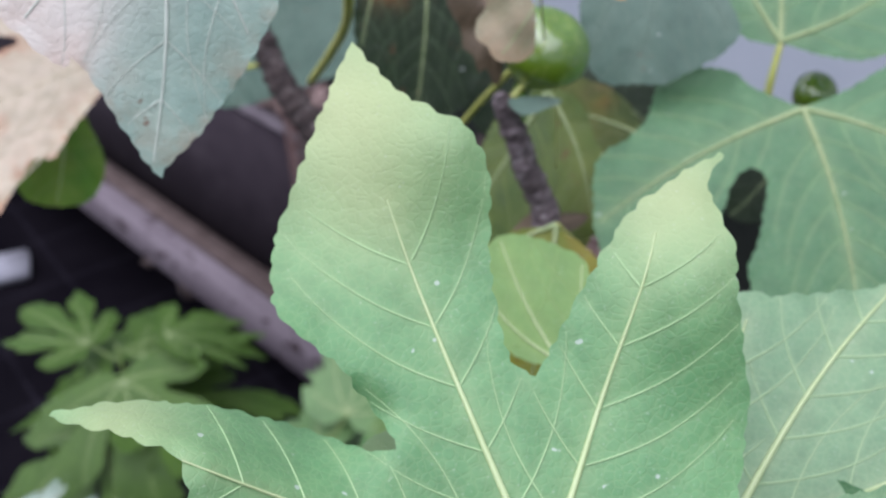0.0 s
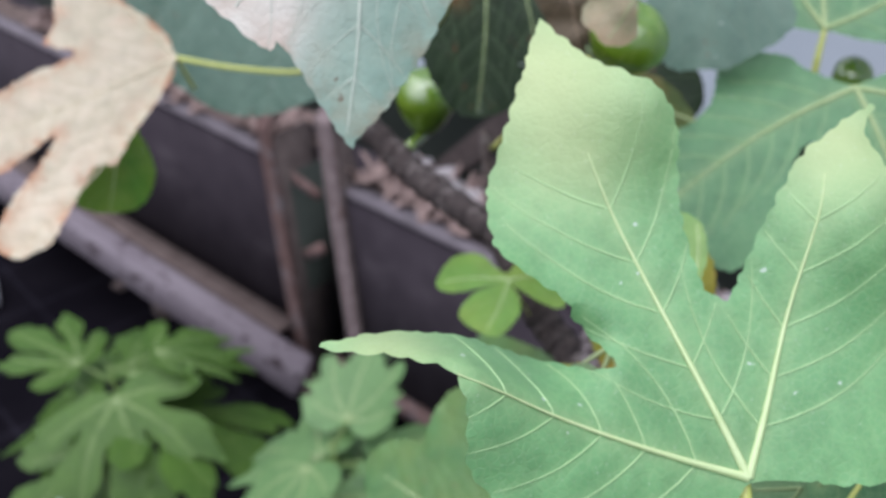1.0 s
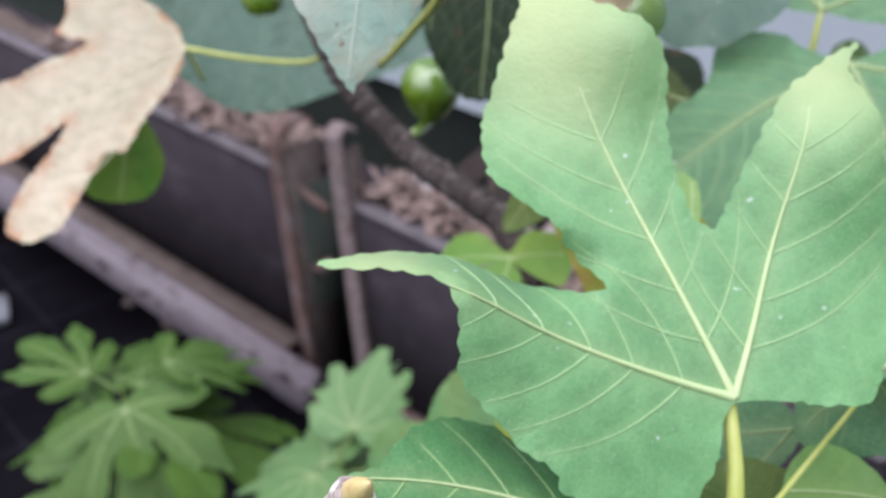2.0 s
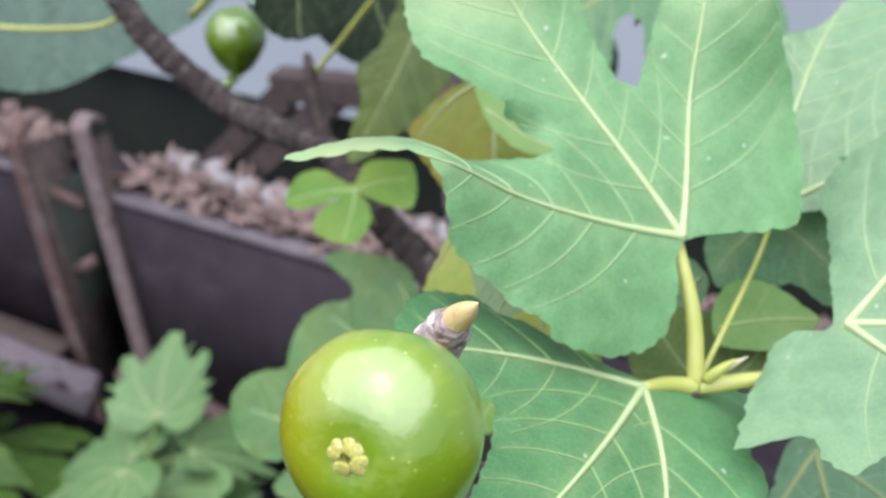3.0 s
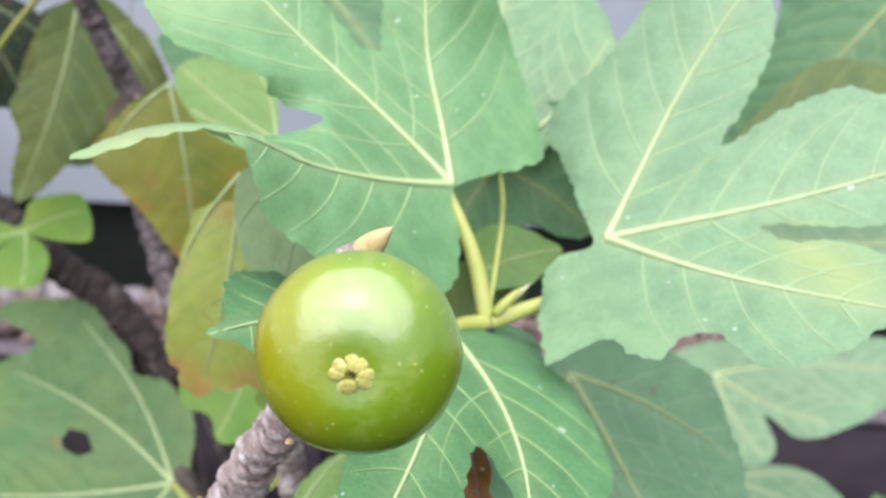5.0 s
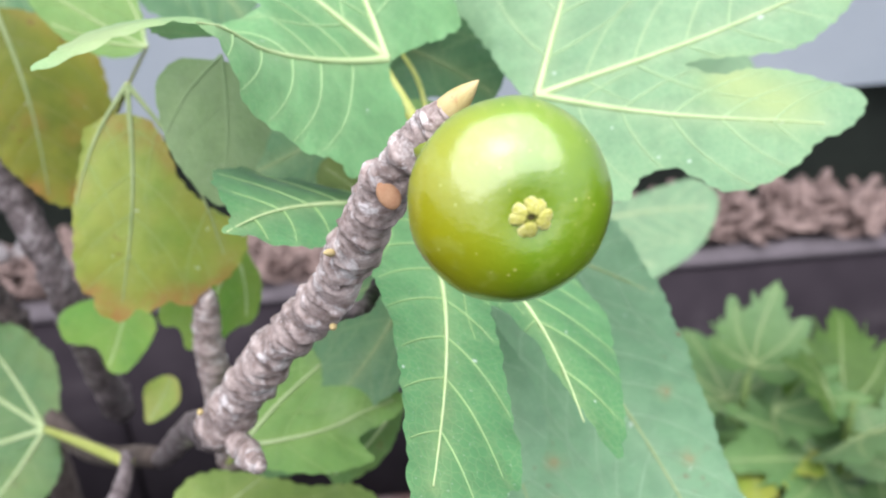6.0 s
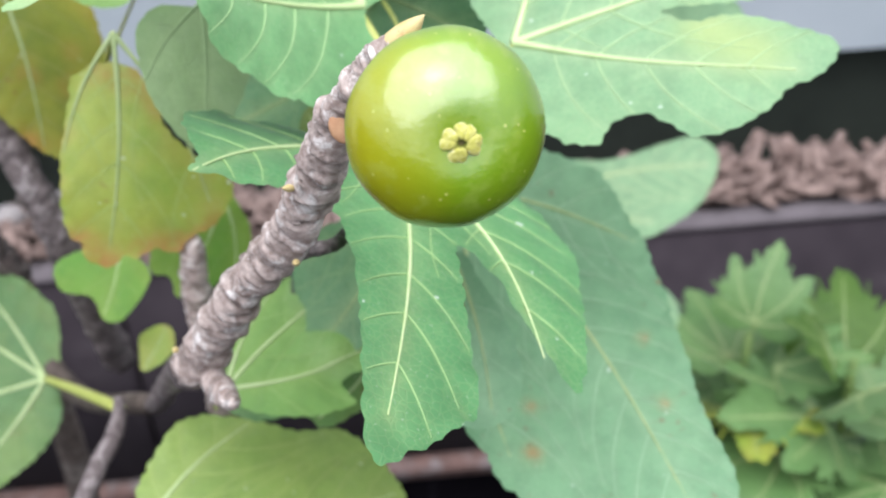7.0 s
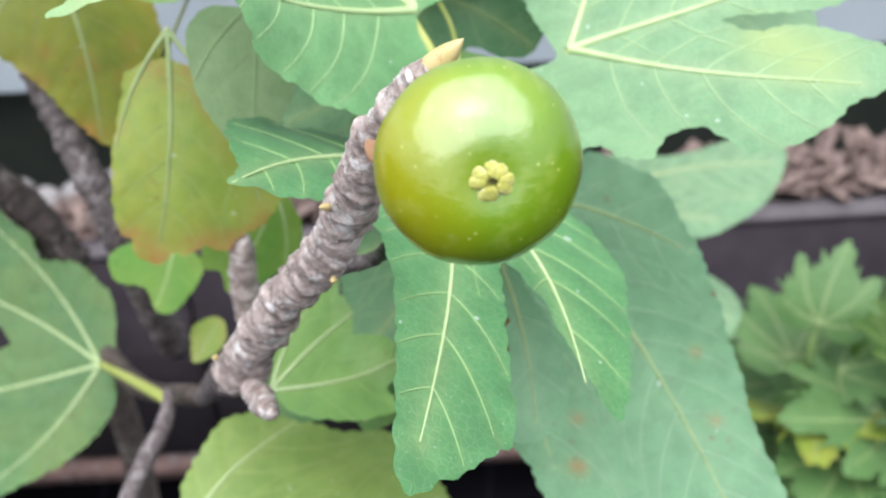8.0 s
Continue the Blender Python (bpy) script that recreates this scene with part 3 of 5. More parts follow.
                for step in range(20):
                    turn = -sign * (0.035 + 0.012 * math.sin(step * 0.7 + k))
                    d = np.array((d[0] * math.cos(turn) - d[1] * math.sin(turn), d[0] * math.sin(turn) + d[1] * math.cos(turn)))
                    p = p + d * 0.0032
                    others = [o for q, o in enumerate(main) if q != i]
                    if not inside(p, poly) or (others and near_lines(p[None], others)[0] < 0.004):
                        break
                    path.append(p)
                if len(path) > 3:
                    sides.append(path)
    # blade: points inside the rim, joined by a constrained triangulation
    lo, hi = np.min(edge, 0), np.max(edge, 0)
    pts = list(poly)
    row, y = 0, lo[1]
    while y < hi[1]:
        x = lo[0] + (grain / 2 if row % 2 else 0)
        while x < hi[0]:
            pts.append((x, y))
            x += grain
        y += grain * 0.87
        row += 1
    arr = np.array(pts)
    rimmed = near_lines(arr, [edge + edge[:1]])
    ribbed = near_lines(arr, main + sides) if main else np.full(len(arr), 1.0)
    keep = [i for i in range(len(pts)) if i < len(poly) or (rimmed[i] > grain * 0.55 and ribbed[i] > grain * 0.45 and inside(pts[i], poly))]
    pts = [Vector(pts[i]) for i in keep]
    for line in main + sides:
        pts += [Vector(p) for p in line[1:] if inside(p, poly)]
    rings = [(i, (i + 1) % len(poly)) for i in range(len(poly))]
    gap = [tuple(polar(*k)) for k in hole]
    if gap:
        pts = [p for p in pts if not inside(p, gap)]
        rings += [(len(pts) + i, len(pts) + (i + 1) % len(gap)) for i in range(len(gap))]
        pts += [Vector(p) for p in gap]
        sides = [line for line in sides if not any(inside(p, gap) for p in line)]
    verts, _, faces, *_ = delaunay_2d_cdt(pts, rings, [], 1, 1e-6)
    if gap:
        faces = [f for f in faces if not inside(sum((verts[i] for i in f), Vector((0, 0))) / len(f), gap)]
    flat = np.array([tuple(p) for p in verts])
    rib_far, side_far, rim_far = near_lines(flat, main), near_lines(flat, sides) if sides else np.full(len(flat), 1.0), near_lines(flat, [edge + edge[:1]])
    seed = Vector((base[0] * 31, base[1] * 17, base[2] * 23))

    def height(p, rib=None, side=None):
        x, y = p
        w = bend[0] * x * x + bend[1] * x * y + bend[2] * y * y
        for a, b, h, r in lifts:
            w += h / 1000 * math.exp(-((x - a / 1000) ** 2 + (y - b / 1000) ** 2) / (2 * (r / 1000) ** 2))
        if crease:
            a, b, deg, start, far = crease
            way = (math.cos(radians(deg)), math.sin(radians(deg)))
            px, py = x * 1000 - a, y * 1000 - b
            run, off = px * way[0] + py * way[1], max(0.0, px * way[1] - py * way[0])
            t = min(1.0, max(0.0, (run - start) / 34))
            w -= 0.0015 * t * t * (3 - 2 * t) * min(22.0, math.sqrt(off * off + 4) - 2) * min(1.0, max(0.0, (far - off) / 8))
        w += reach * 0.016 * noise.noise(Vector((x, y, 0)) * 2.2 / reach + seed)
        if rib is not None:
            w += reach * 0.006 * (1 - math.exp(-rib / 0.006)) + reach * 0.0035 * (1 - math.exp(-side / 0.0035))
        return w

    bm = bmesh.new()
    layers = {k: bm.verts.layers.float.new(k) for k in ("rib", "margin", "pale", "burn")}
    made = []
    for p, a, b, e in zip(flat, rib_far, side_far, rim_far):
        w = height(p, a, b)
        w += reach * 0.010 * math.exp(-e / 0.006) * noise.noise(Vector((p[0] * 95, p[1] * 95, 5)) + seed)
        vert = bm.verts.new((p[0], p[1], w))
        vert[layers["rib"]] = max(math.exp(-a / 0.0035), 0.35 * math.exp(-b / 0.0011))
        vert[layers["margin"]] = math.exp(-e / 0.009)
        for key, patches in (("pale", pale), ("burn", burn)):
            vert[layers[key]] = min(1.0, sum(s * math.exp(-np.hypot(*(p - polar(d, mm))) ** 2 / (2 * (wd / 1000) ** 2)) for d, mm, wd, s in patches))
        made.append(vert)
    for f in faces:
        q = [made[i] for i in f]
        face_new = bm.faces.new(q)
        face_new.normal_update()
        if face_new.normal.z < 0:
            face_new.normal_flip()
    leaf = part("leaf", bm, LOOKS[look], None, label, at=m)
    # ribs, raised a little above the skin
    bm = bmesh.new()
    r0 = min(0.00115, reach * 0.0090)
    dull = look in ("shade", "deep", "dusty", "spotted", "yellowing", "yellow", "ground", "cream", "husk", "withered", "slate", "olive", "ochre", "meadow")
    for line in main:
        rows = [(*p, height(p) + r0 * 0.75, max(0.0003, r0 * (1.65 - 1.40 * (i / 13) ** 0.55))) for i, p in enumerate(line)]
        add_tube(bm, rows, 6, cap=False)
    count = len(bm.faces)
    for line in sides:
        rows = [(*p, height(p, near_lines(p[None], main)[0], 0.0) + 0.00006 + grain * 0.05, max(0.00010, r0 * ((0.22 if look == "dusty" else 0.34) - (0.16 if look == "dusty" else 0.27) * i / len(line)))) for i, p in enumerate(line)]
        add_tube(bm, rows, 4, cap=False)
    bm.faces.ensure_lookup_table()
    for f in bm.faces[count:]:
        f.material_index = 1
    if main:
        part("venation", bm, (VEINS[look] if look in ("spotted", "cream", "withered", "slate", "sage") else RIB_DULL if dull else RIB, VEINS[look]), leaf, at=m)
    else:
        bm.free()
    if stalk:
        r = min(0.0029, reach * 0.018)
        ways = [tuple(m.translation) + (r * 0.85,)] + [(*q, r * (1 + 0.25 * (i + 1) / len(stalk))) for i, q in enumerate(stalk)]
        tube("petiole", ways, PETIOLE if owner is None else STALK, leaf, sides=8)
    holder = tree if owner is None else owner
    if not stalk and owner is None:
        # a leaf whose stalk is out of sight: it bends back behind the blade towards the limbs
        limb = (Vector((0.12, 0.72, 0.60)) - Vector(base)).normalized()
        r = min(0.0020, reach * 0.014)
        ways = [(*base, r * 0.85)] + [(*(Vector(base) - n * 0.022 * k + limb * 0.010 * k), r) for k in (1, 2)]
        tube("petiole", ways, PETIOLE, leaf, sides=8)
    leaf.parent, leaf.matrix_parent_inverse = holder, holder.matrix_world.inverted()
    return leaf


# branches: rows of x, y, z, radius
JOINT = (0.112, 0.290, 0.832)
tube("trunk", [(*TRUNK_FOOT, 0.022), (0.17, 0.95, -0.4, 0.018), (0.14, 0.78, 0.2, 0.014), (0.11, 0.70, 0.545, 0.0115)], BARK_DARK, tree, sides=12, rough=0.12)
OLD_BRANCH = [(0.11, 0.7, 0.545, 0.0152), (0.094, 0.735, 0.608, 0.0132), (0.066, 0.771, 0.638, 0.0129), (0.041, 0.818, 0.675, 0.0125), (0.016, 0.848, 0.683, 0.0123), (-0.033, 0.914, 0.692, 0.0119), (-0.088, 0.953, 0.745, 0.0112), (-0.123, 0.993, 0.811, 0.0106), (-0.15, 1.02, 0.9, 0.0092)]
tube("branch", [(0.036, 0.843, 0.683, 0.006), (0.033, 0.848, 0.72, 0.005), (0.031, 0.8505, 0.748, 0.0045), (0.0305, 0.851, 0.757, 0.0015)], BARK_DARK, tree, "short dark twig with a green tip", sides=9, rough=0.2)
FRUIT_STEM = [(0.06, 0.46, 0.61, 0.006), (0.035, 0.385, 0.70, 0.0064), (0.002, 0.322, 0.765, 0.0070), (-0.0110, 0.2960, 0.7915, 0.0090), (-0.0065, 0.2742, 0.8283, 0.0082), (-0.0050, 0.2552, 0.8540, 0.0073), (-0.0036, 0.2343, 0.8816, 0.0074), (-0.0045, 0.2190, 0.9090, 0.0070), (-0.0055, 0.2045, 0.935, 0.0068), (-0.0035, 0.193, 0.952, 0.0058), (-0.001, 0.186, 0.961, 0.0040)]


def knotty_branch(name, points, material, label="", flakes=90, seed=5, sides=24, swell=0.12):
    """A young branch with uneven growth rings, warts and loose flakes of bark."""
    rng = random.Random(seed)
    bm = bmesh.new()
    line = smooth_line(points, 26)
    crease_layer = bm.verts.layers.float.new("crease")
    rings = add_tube(bm, line, sides)
    run = 0.0
    for i, (row, ring) in enumerate(zip(line, rings)):
        here = Vector(row[:3])
        run += float(np.hypot.reduce(row[:3] - line[max(0, i - 1)][:3]))
        for s, vert in enumerate(ring):
            way = vert.co - here
            a = 2 * math.pi * s / sides
            lie = Vector((math.cos(a) * 0.6, math.sin(a) * 0.6, run * 310))
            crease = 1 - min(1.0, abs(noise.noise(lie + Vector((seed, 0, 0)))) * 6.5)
            lump = noise.noise(Vector((math.cos(a) * 0.9, math.sin(a) * 0.9, run * 90 + seed)))
            grain = noise.noise(Vector((math.cos(a) * 4, math.sin(a) * 4, run * 1100)))
            # worn rims of old leaf scars stand out at every joint, with a dark groove below each
            beat = (run + 0.0016 * lump + 0.0050 * noise.noise(Vector((seed, 3, run * 60)))) % 0.0120
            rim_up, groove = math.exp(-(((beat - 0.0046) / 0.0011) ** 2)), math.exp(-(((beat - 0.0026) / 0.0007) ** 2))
            vert[crease_layer] = max(crease, 0.9 * groove)
            vert.co = here + way * (1 - swell * crease + 0.24 * lump + 0.09 * grain + 0.9 * swell * (rim_up - 0.7 * groove))
    for _ in range(flakes):
        row = rng.choice(line[len(line) // 5 : -8])
        around = Vector((rng.gauss(0, 1), rng.gauss(0, 1), rng.gauss(0, 1))).normalized()
        size = row[3] * rng.uniform(0.08, 0.26)
        m = around.to_track_quat("Z", "Y").to_matrix().to_4x4()
        m.translation = Vector(row[:3]) + around * row[3] * 0.98
        bmesh.ops.create_icosphere(bm, subdivisions=1, radius=1, matrix=m @ Matrix.Diagonal((size, size * rng.uniform(0.4, 0.8), size * 0.22, 1)))
    return part(name, bm, material, tree, label)


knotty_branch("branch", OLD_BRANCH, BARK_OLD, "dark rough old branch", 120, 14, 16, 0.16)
knotty_branch("branch", FRUIT_STEM[:4], BARK_SHADED, "", 40, 6, 20, 0.12)
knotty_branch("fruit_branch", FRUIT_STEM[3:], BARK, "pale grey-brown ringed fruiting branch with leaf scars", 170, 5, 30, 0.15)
knotty_branch("branch", [(0.13, 0.62, 0.50, 0.012), (0.098, 0.585, 0.62, 0.0105), (0.0935, 0.598, 0.69, 0.0100), (0.0985, 0.640, 0.7439, 0.0095), (0.118, 0.680, 0.785, 0.0082), (0.107, 0.678, 0.829, 0.0075), (0.096, 0.676, 0.866, 0.0062), (0.094, 0.675, 0.874, 0.003)], BARK_SHADED, "dark knotty branch with a green tip", 90, 9, 16, 0.16)
knotty_branch("branch", [(-0.0050, 0.246, 0.866, 0.0035), (0.016, 0.2420, 0.8590, 0.0024), (0.045, 0.265, 0.835, 0.0026), (0.080, 0.285, 0.822, 0.0036), (0.100, 0.292, 0.822, 0.0042), (*JOINT, 0.0042)], BARK_SHADED, "thin side branch carrying the leaf stalks", 20, 3, 12)
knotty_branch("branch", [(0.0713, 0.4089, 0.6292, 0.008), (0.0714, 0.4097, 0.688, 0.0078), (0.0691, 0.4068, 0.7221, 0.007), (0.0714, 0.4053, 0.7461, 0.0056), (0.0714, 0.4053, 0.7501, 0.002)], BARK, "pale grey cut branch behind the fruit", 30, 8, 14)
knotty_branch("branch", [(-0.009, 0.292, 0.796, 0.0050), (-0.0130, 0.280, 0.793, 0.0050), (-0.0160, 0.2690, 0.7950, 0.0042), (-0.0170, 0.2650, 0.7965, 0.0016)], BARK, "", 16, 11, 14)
tube("branch", [(0.06, 0.46, 0.61, 0.006), (0.08, 0.60, 0.52, 0.007), (0.11, 0.74, 0.54, 0.008)], BARK_DARK, tree, sides=10, rough=0.2)


def bud(place, way, length, width, material, owner, name="bud"):
    """A pointed bud with overlapping scales."""
    bm = bmesh.new()
    for k, (turn, grow) in enumerate(((0, 1.0), (120, 0.86), (240, 0.74))):
        rows = [(0.12 * width * math.cos(radians(turn)) * t, 0.12 * width * math.sin(radians(turn)) * t, length * grow * t, width * (0.55 + 0.9 * t - 1.45 * t * t) * 0.9 + 0.00008) for t in np.linspace(0, 1, 9)]
        add_tube(bm, rows, 10)
    m = Vector(way).to_track_quat("Z", "Y").to_matrix().to_4x4()
    m.translation = place
    return part(name, bm, material, owner, at=m)


bud((-0.0025, 0.190, 0.957), (0.006, -0.010, 0.0128), 0.0160, 0.0056, BUD, tree)
bud((-0.0085, 0.1855, 0.955), (-0.006, -0.006, 0.006), 0.006, 0.0030, BRACT, tree)
for place, way in (((-0.0085, 0.2290, 0.8745), (-0.004, -0.003, 0.003)), ((-0.0185, 0.2925, 0.8085), (-0.004, -0.003, 0.003)), ((-0.0115, 0.2225, 0.9070), (-0.005, 0.0, 0.003))):
    bud(place, way, 0.0045, 0.0017, BUD, tree)
bm = bmesh.new()
bmesh.ops.create_uvsphere(bm, u_segments=14, v_segments=8, radius=1)
for vert in bm.verts:
    vert.co = Vector((vert.co.x * 0.0030, vert.co.y * 0.0012, vert.co.z * 0.0042))
part("leaf_scar", bm, SCAR, tree, "orange-brown leaf scar", at=look((-0.0118, 0.1990, 0.9365), (-0.15, 0.05, 1.05)) @ pose(0, 0, 0, 90, 0, -25))
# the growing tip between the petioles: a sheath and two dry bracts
tube("branch", [(-0.06, 0.42, 0.54, 0.006), (-0.007, 0.443, 0.597, 0.0055), (0.030, 0.455, 0.617, 0.005), (0.040, 0.460, 0.632, 0.003)], BARK_SHADED, tree, sides=10, rough=0.2)
bud((0.115, 0.2885, 0.836), (0.012, -0.006, 0.013), 0.016, 0.0034, PETIOLE, tree, "growing_tip")
bud((0.1175, 0.2868, 0.839), (0.0125, -0.004, 0.009), 0.015, 0.0021, BRACT, tree, "bract")


# ---- figs ----
def unripe_fig(centre, way, radius, flat=0.86, eye=True, stalk=None, label="", squash=1.0, neck=1.42, skin=None):
    """A young fig whose eye looks along way. Parts: body, stalk, scales round the eye, ring, mouth."""
    m = Vector(way).to_track_quat("Z", "Y").to_matrix().to_4x4()
    m.translation = centre
    thing = tagged(new("unripe_fig"), label, "fig", group="young figs")
    thing.matrix_world = m
    rows = []
    neck = neck / flat
    for k in range(41):
        t = k / 40
        a = math.pi * t
        z = math.cos(a) * flat
        r = math.sin(a) ** 0.92
        if z < 0:
            z *= neck
            r *= 1 - 0.42 * (t - 0.5) * 2 * math.sin(a) ** 0.2
        z -= 0.105 * math.exp(-((r / 0.34) ** 2)) if t < 0.3 else 0
        rows.append((z * radius, r * radius))
    bm = bmesh.new()
    rings = []
    for z, r in rows:
        ring = []
        for s in range(56):
            a = 2 * math.pi * s / 56
            rr = r * (1 + 0.005 * math.cos(a * 9 + 0.6) * (r / radius) ** 2 + 0.012 * noise.noise(Vector((math.cos(a), math.sin(a), z / radius)) * 1.3))
            ring.append(bm.verts.new((rr * math.cos(a) * squash, rr * math.sin(a), z)))
        rings.append(ring)
    for a, b in zip(rings, rings[1:]):
        for s in range(56):
            bm.faces.new((a[s], b[s], b[(s + 1) % 56], a[(s + 1) % 56]))
    bmesh.ops.remove_doubles(bm, verts=bm.verts[:], dist=radius * 0.0006)
    skin = skin or FIG_GREEN
    part("body", bm, skin, thing, at=m)
    if eye:
        top = flat * radius
        for k in range(8):
            a = 2 * math.pi * k / 8 + 0.22 * math.sin(k * 3)
            r = radius * (0.134 + 0.014 * math.sin(k * 5))
            t = Matrix.Translation((r * math.cos(a), r * math.sin(a), top - radius * 0.082)) @ Matrix.Rotation(a, 4, "Z") @ pose(0, 0, 0, 0, 20, 0)
            bm = bmesh.new()
            bmesh.ops.create_icosphere(bm, subdivisions=3, radius=1)
            for vert in bm.verts:
                x, y, z = vert.co
                narrow = 0.88 + 0.12 * x
                lump = 1 + 0.35 * noise.noise(vert.co * 2.3 + Vector((k * 3, 0, 0)))
                vert.co = Vector((x * radius * 0.092, y * radius * 0.070 * narrow * lump, z * radius * 0.028 * lump))
            part("eye_scale", bm, OSTIOLE, thing, at=m @ t)
        bm = bmesh.new()
        bmesh.ops.create_icosphere(bm, subdivisions=2, radius=1, matrix=Matrix.Translation((0, 0, top - radius * 0.104)) @ Matrix.Diagonal((radius * 0.13, radius * 0.13, radius * 0.012, 1)))
        part("eye_ring", bm, OSTIOLE_GREEN, thing, at=m)
        bm = bmesh.new()
        bmesh.ops.create_icosphere(bm, subdivisions=2, radius=1, matrix=Matrix.Translation((0, 0, top - radius * 0.092)) @ Matrix.Diagonal((radius * 0.036, radius * 0.028, radius * 0.008, 1)))
        part("eye_mouth", bm, OSTIOLE_DARK, thing, at=m)
    if stalk is not None:
        foot = m @ Vector((0, 0, -1.30 * radius))
        inner = m @ Vector((0, 0, -0.9 * radius))
        tube("stalk", [(*inner, radius * 0.30), (*foot, radius * 0.20), (*stalk, radius * 0.17)], skin, thing, sides=12)
    return thing


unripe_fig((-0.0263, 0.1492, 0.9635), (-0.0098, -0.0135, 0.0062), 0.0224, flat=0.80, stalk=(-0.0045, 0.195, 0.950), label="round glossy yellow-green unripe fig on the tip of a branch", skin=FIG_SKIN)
unripe_fig((-0.0180, 0.9651, 0.734), (0.10, -0.10, 1.0), 0.0268, neck=1.35, flat=0.95, eye=False, stalk=(-0.035, 0.930, 0.704), label="small green pear-shaped unripe fig standing on a dark branch")
unripe_fig((0.1190, 0.6900, 0.8935), (0.35, -0.25, 0.75), 0.0252, neck=1.0, flat=0.85, eye=False, stalk=(0.103, 0.678, 0.855), label="green unripe fig behind a withered leaf")
unripe_fig((-0.1688, 1.0352, 0.80), (0.1, -0.3, -0.9), 0.020, flat=0.95, eye=False, stalk=(-0.145, 1.015, 0.84), label="small dark-green fig under a branch")
unripe_fig((0.2996, 0.8214, 0.8007), (0.2, -0.4, 0.6), 0.015, flat=0.9, eye=False, stalk=(0.285, 0.84, 0.77), label="small yellow-green fig beside a leaf's base")

# petioles of leaves whose blade shows apart from its stalk
for points, r in (([(-0.242, 1.0168, 0.7605), (-0.19, 1.008, 0.752), (-0.1357, 1.0014, 0.7479), (-0.105, 0.975, 0.765)], 0.0024),
                  ([(0.0362, 0.8468, 0.742), (0.055, 0.82, 0.775), (0.0776, 0.7852, 0.8169), (0.10, 0.74, 0.86)], 0.0021),
                  ([(-0.051, 0.8669, 0.7952), (-0.02, 0.79, 0.85), (0.0081, 0.7061, 0.9088), (0.02, 0.65, 0.97)], 0.0030),
                  ([(0.096, 0.676, 0.866), (0.110, 0.685, 0.878)], 0.0020)):
    tube("petiole", [(*p, r) for p in points], PETIOLE, tree, sides=8)


# ---- low plants on the ground cloth ----
def sapling(place, spread, count, height, look="ground", seed=1, label="", tilt=35.0, whorl=0.0, broad=0.0, second=None):
    """A low shoot: lobed leaves on thin stalks round its stem, the upper ones standing up by a smaller tilt."""
    rng = random.Random(seed)
    thing = tagged(new("sapling"), label, "plant", group="low plants")
    thing.matrix_world = Matrix.Translation((place[0], place[1], GROUND))
    top = Vector(place)
    tube("stem", [(place[0] + 0.03, place[1] + 0.02, GROUND - 0.01, 0.008), (place[0] + 0.02, place[1] - 0.01, (GROUND + place[2]) / 2, 0.007), (*top, 0.004)], STALK, thing, sides=8)
    for k in range(count):
        turn = whorl + 360 * k * 0.381966 + rng.uniform(-14, 14)
        size = spread * rng.uniform(0.70, 1.08) * (0.62 + 0.38 * min(1, k / 4))
        lean = radians(tilt + rng.uniform(-16, 16) + 45 * (k / count - 0.5))
        out = Vector((math.cos(radians(turn)), math.sin(radians(turn)), 0))
        foot = top + out * spread * rng.uniform(0.12, 0.3) - Vector((0, 0, height * k / count))
        way = out * math.cos(lean) - Vector((0, 0, 1)) * math.sin(lean)
        face = Vector((0, 0, 1)) * math.cos(lean) + out * math.sin(lean) + Vector((rng.uniform(-0.35, 0.35), rng.uniform(-0.35, 0.25), 0))
        mm = size * 1000
        cut = 0.40 + 0.34 * broad + rng.uniform(-0.05, 0.08)
        half = [(2.5, 0.985), (6, 0.93), (8, 0.90), (12, 0.86 - 0.1 * broad), (14.5, 0.76), (15.5 + broad, cut + 0.16), (17.5 + broad, cut + 0.02), (20 + broad, cut), (22.5 + broad, cut + 0.05), (25, 0.66), (30, 0.80), (35, 0.87), (40, 0.83), (45, 0.74), (49, 0.60), (52, cut + 0.02), (57, cut - 0.04), (61, cut + 0.04), (66, 0.56), (74, 0.64), (82, 0.60), (94, 0.54), (110, 0.40), (130, 0.24), (160, 0.05)]
        if not broad:
            half = [(5, 0.95), (10, 0.88), (14, 0.84), (14, 0.79), (19, 0.72), (20.5, 0.62), (19, 0.50), (19, 0.40), (21, 0.34), (24, 0.32), (26, 0.38), (25.5, 0.50), (26, 0.62), (31, 0.74), (33, 0.73), (39, 0.89), (45, 0.83), (49, 0.73), (50.5, 0.75), (55.5, 0.62), (55.5, 0.46), (57, 0.36), (62, 0.31), (65, 0.40), (68, 0.52), (76, 0.62), (82, 0.57), (87, 0.58), (94, 0.46), (106, 0.32), (130, 0.19), (160, 0.05)]
        rim = [(-a, r) for a, r in reversed(half)] + [(0, 1.0)] + half
        rim = [(a + rng.uniform(-1.5, 1.5), mm * r * rng.uniform(0.965, 1.035)) for a, r in rim]
        kind = second if second and rng.random() < 0.2 else look
        fig_leaf(tuple(foot), tuple(way), tuple(face), rim, [(0, mm * 0.92), (-34, mm * 0.72), (34, mm * 0.72), (-74, mm * 0.50), (74, mm * 0.50)], bend=(rng.uniform(-0.1, 0.25) / size, 0, -rng.uniform(0.1, 0.45) / size), look=kind, grain=size / 26, owner=thing, stalk=(tuple(top - Vector((0, 0, height * k / count + 0.02))),), ribs=False)
    return thing


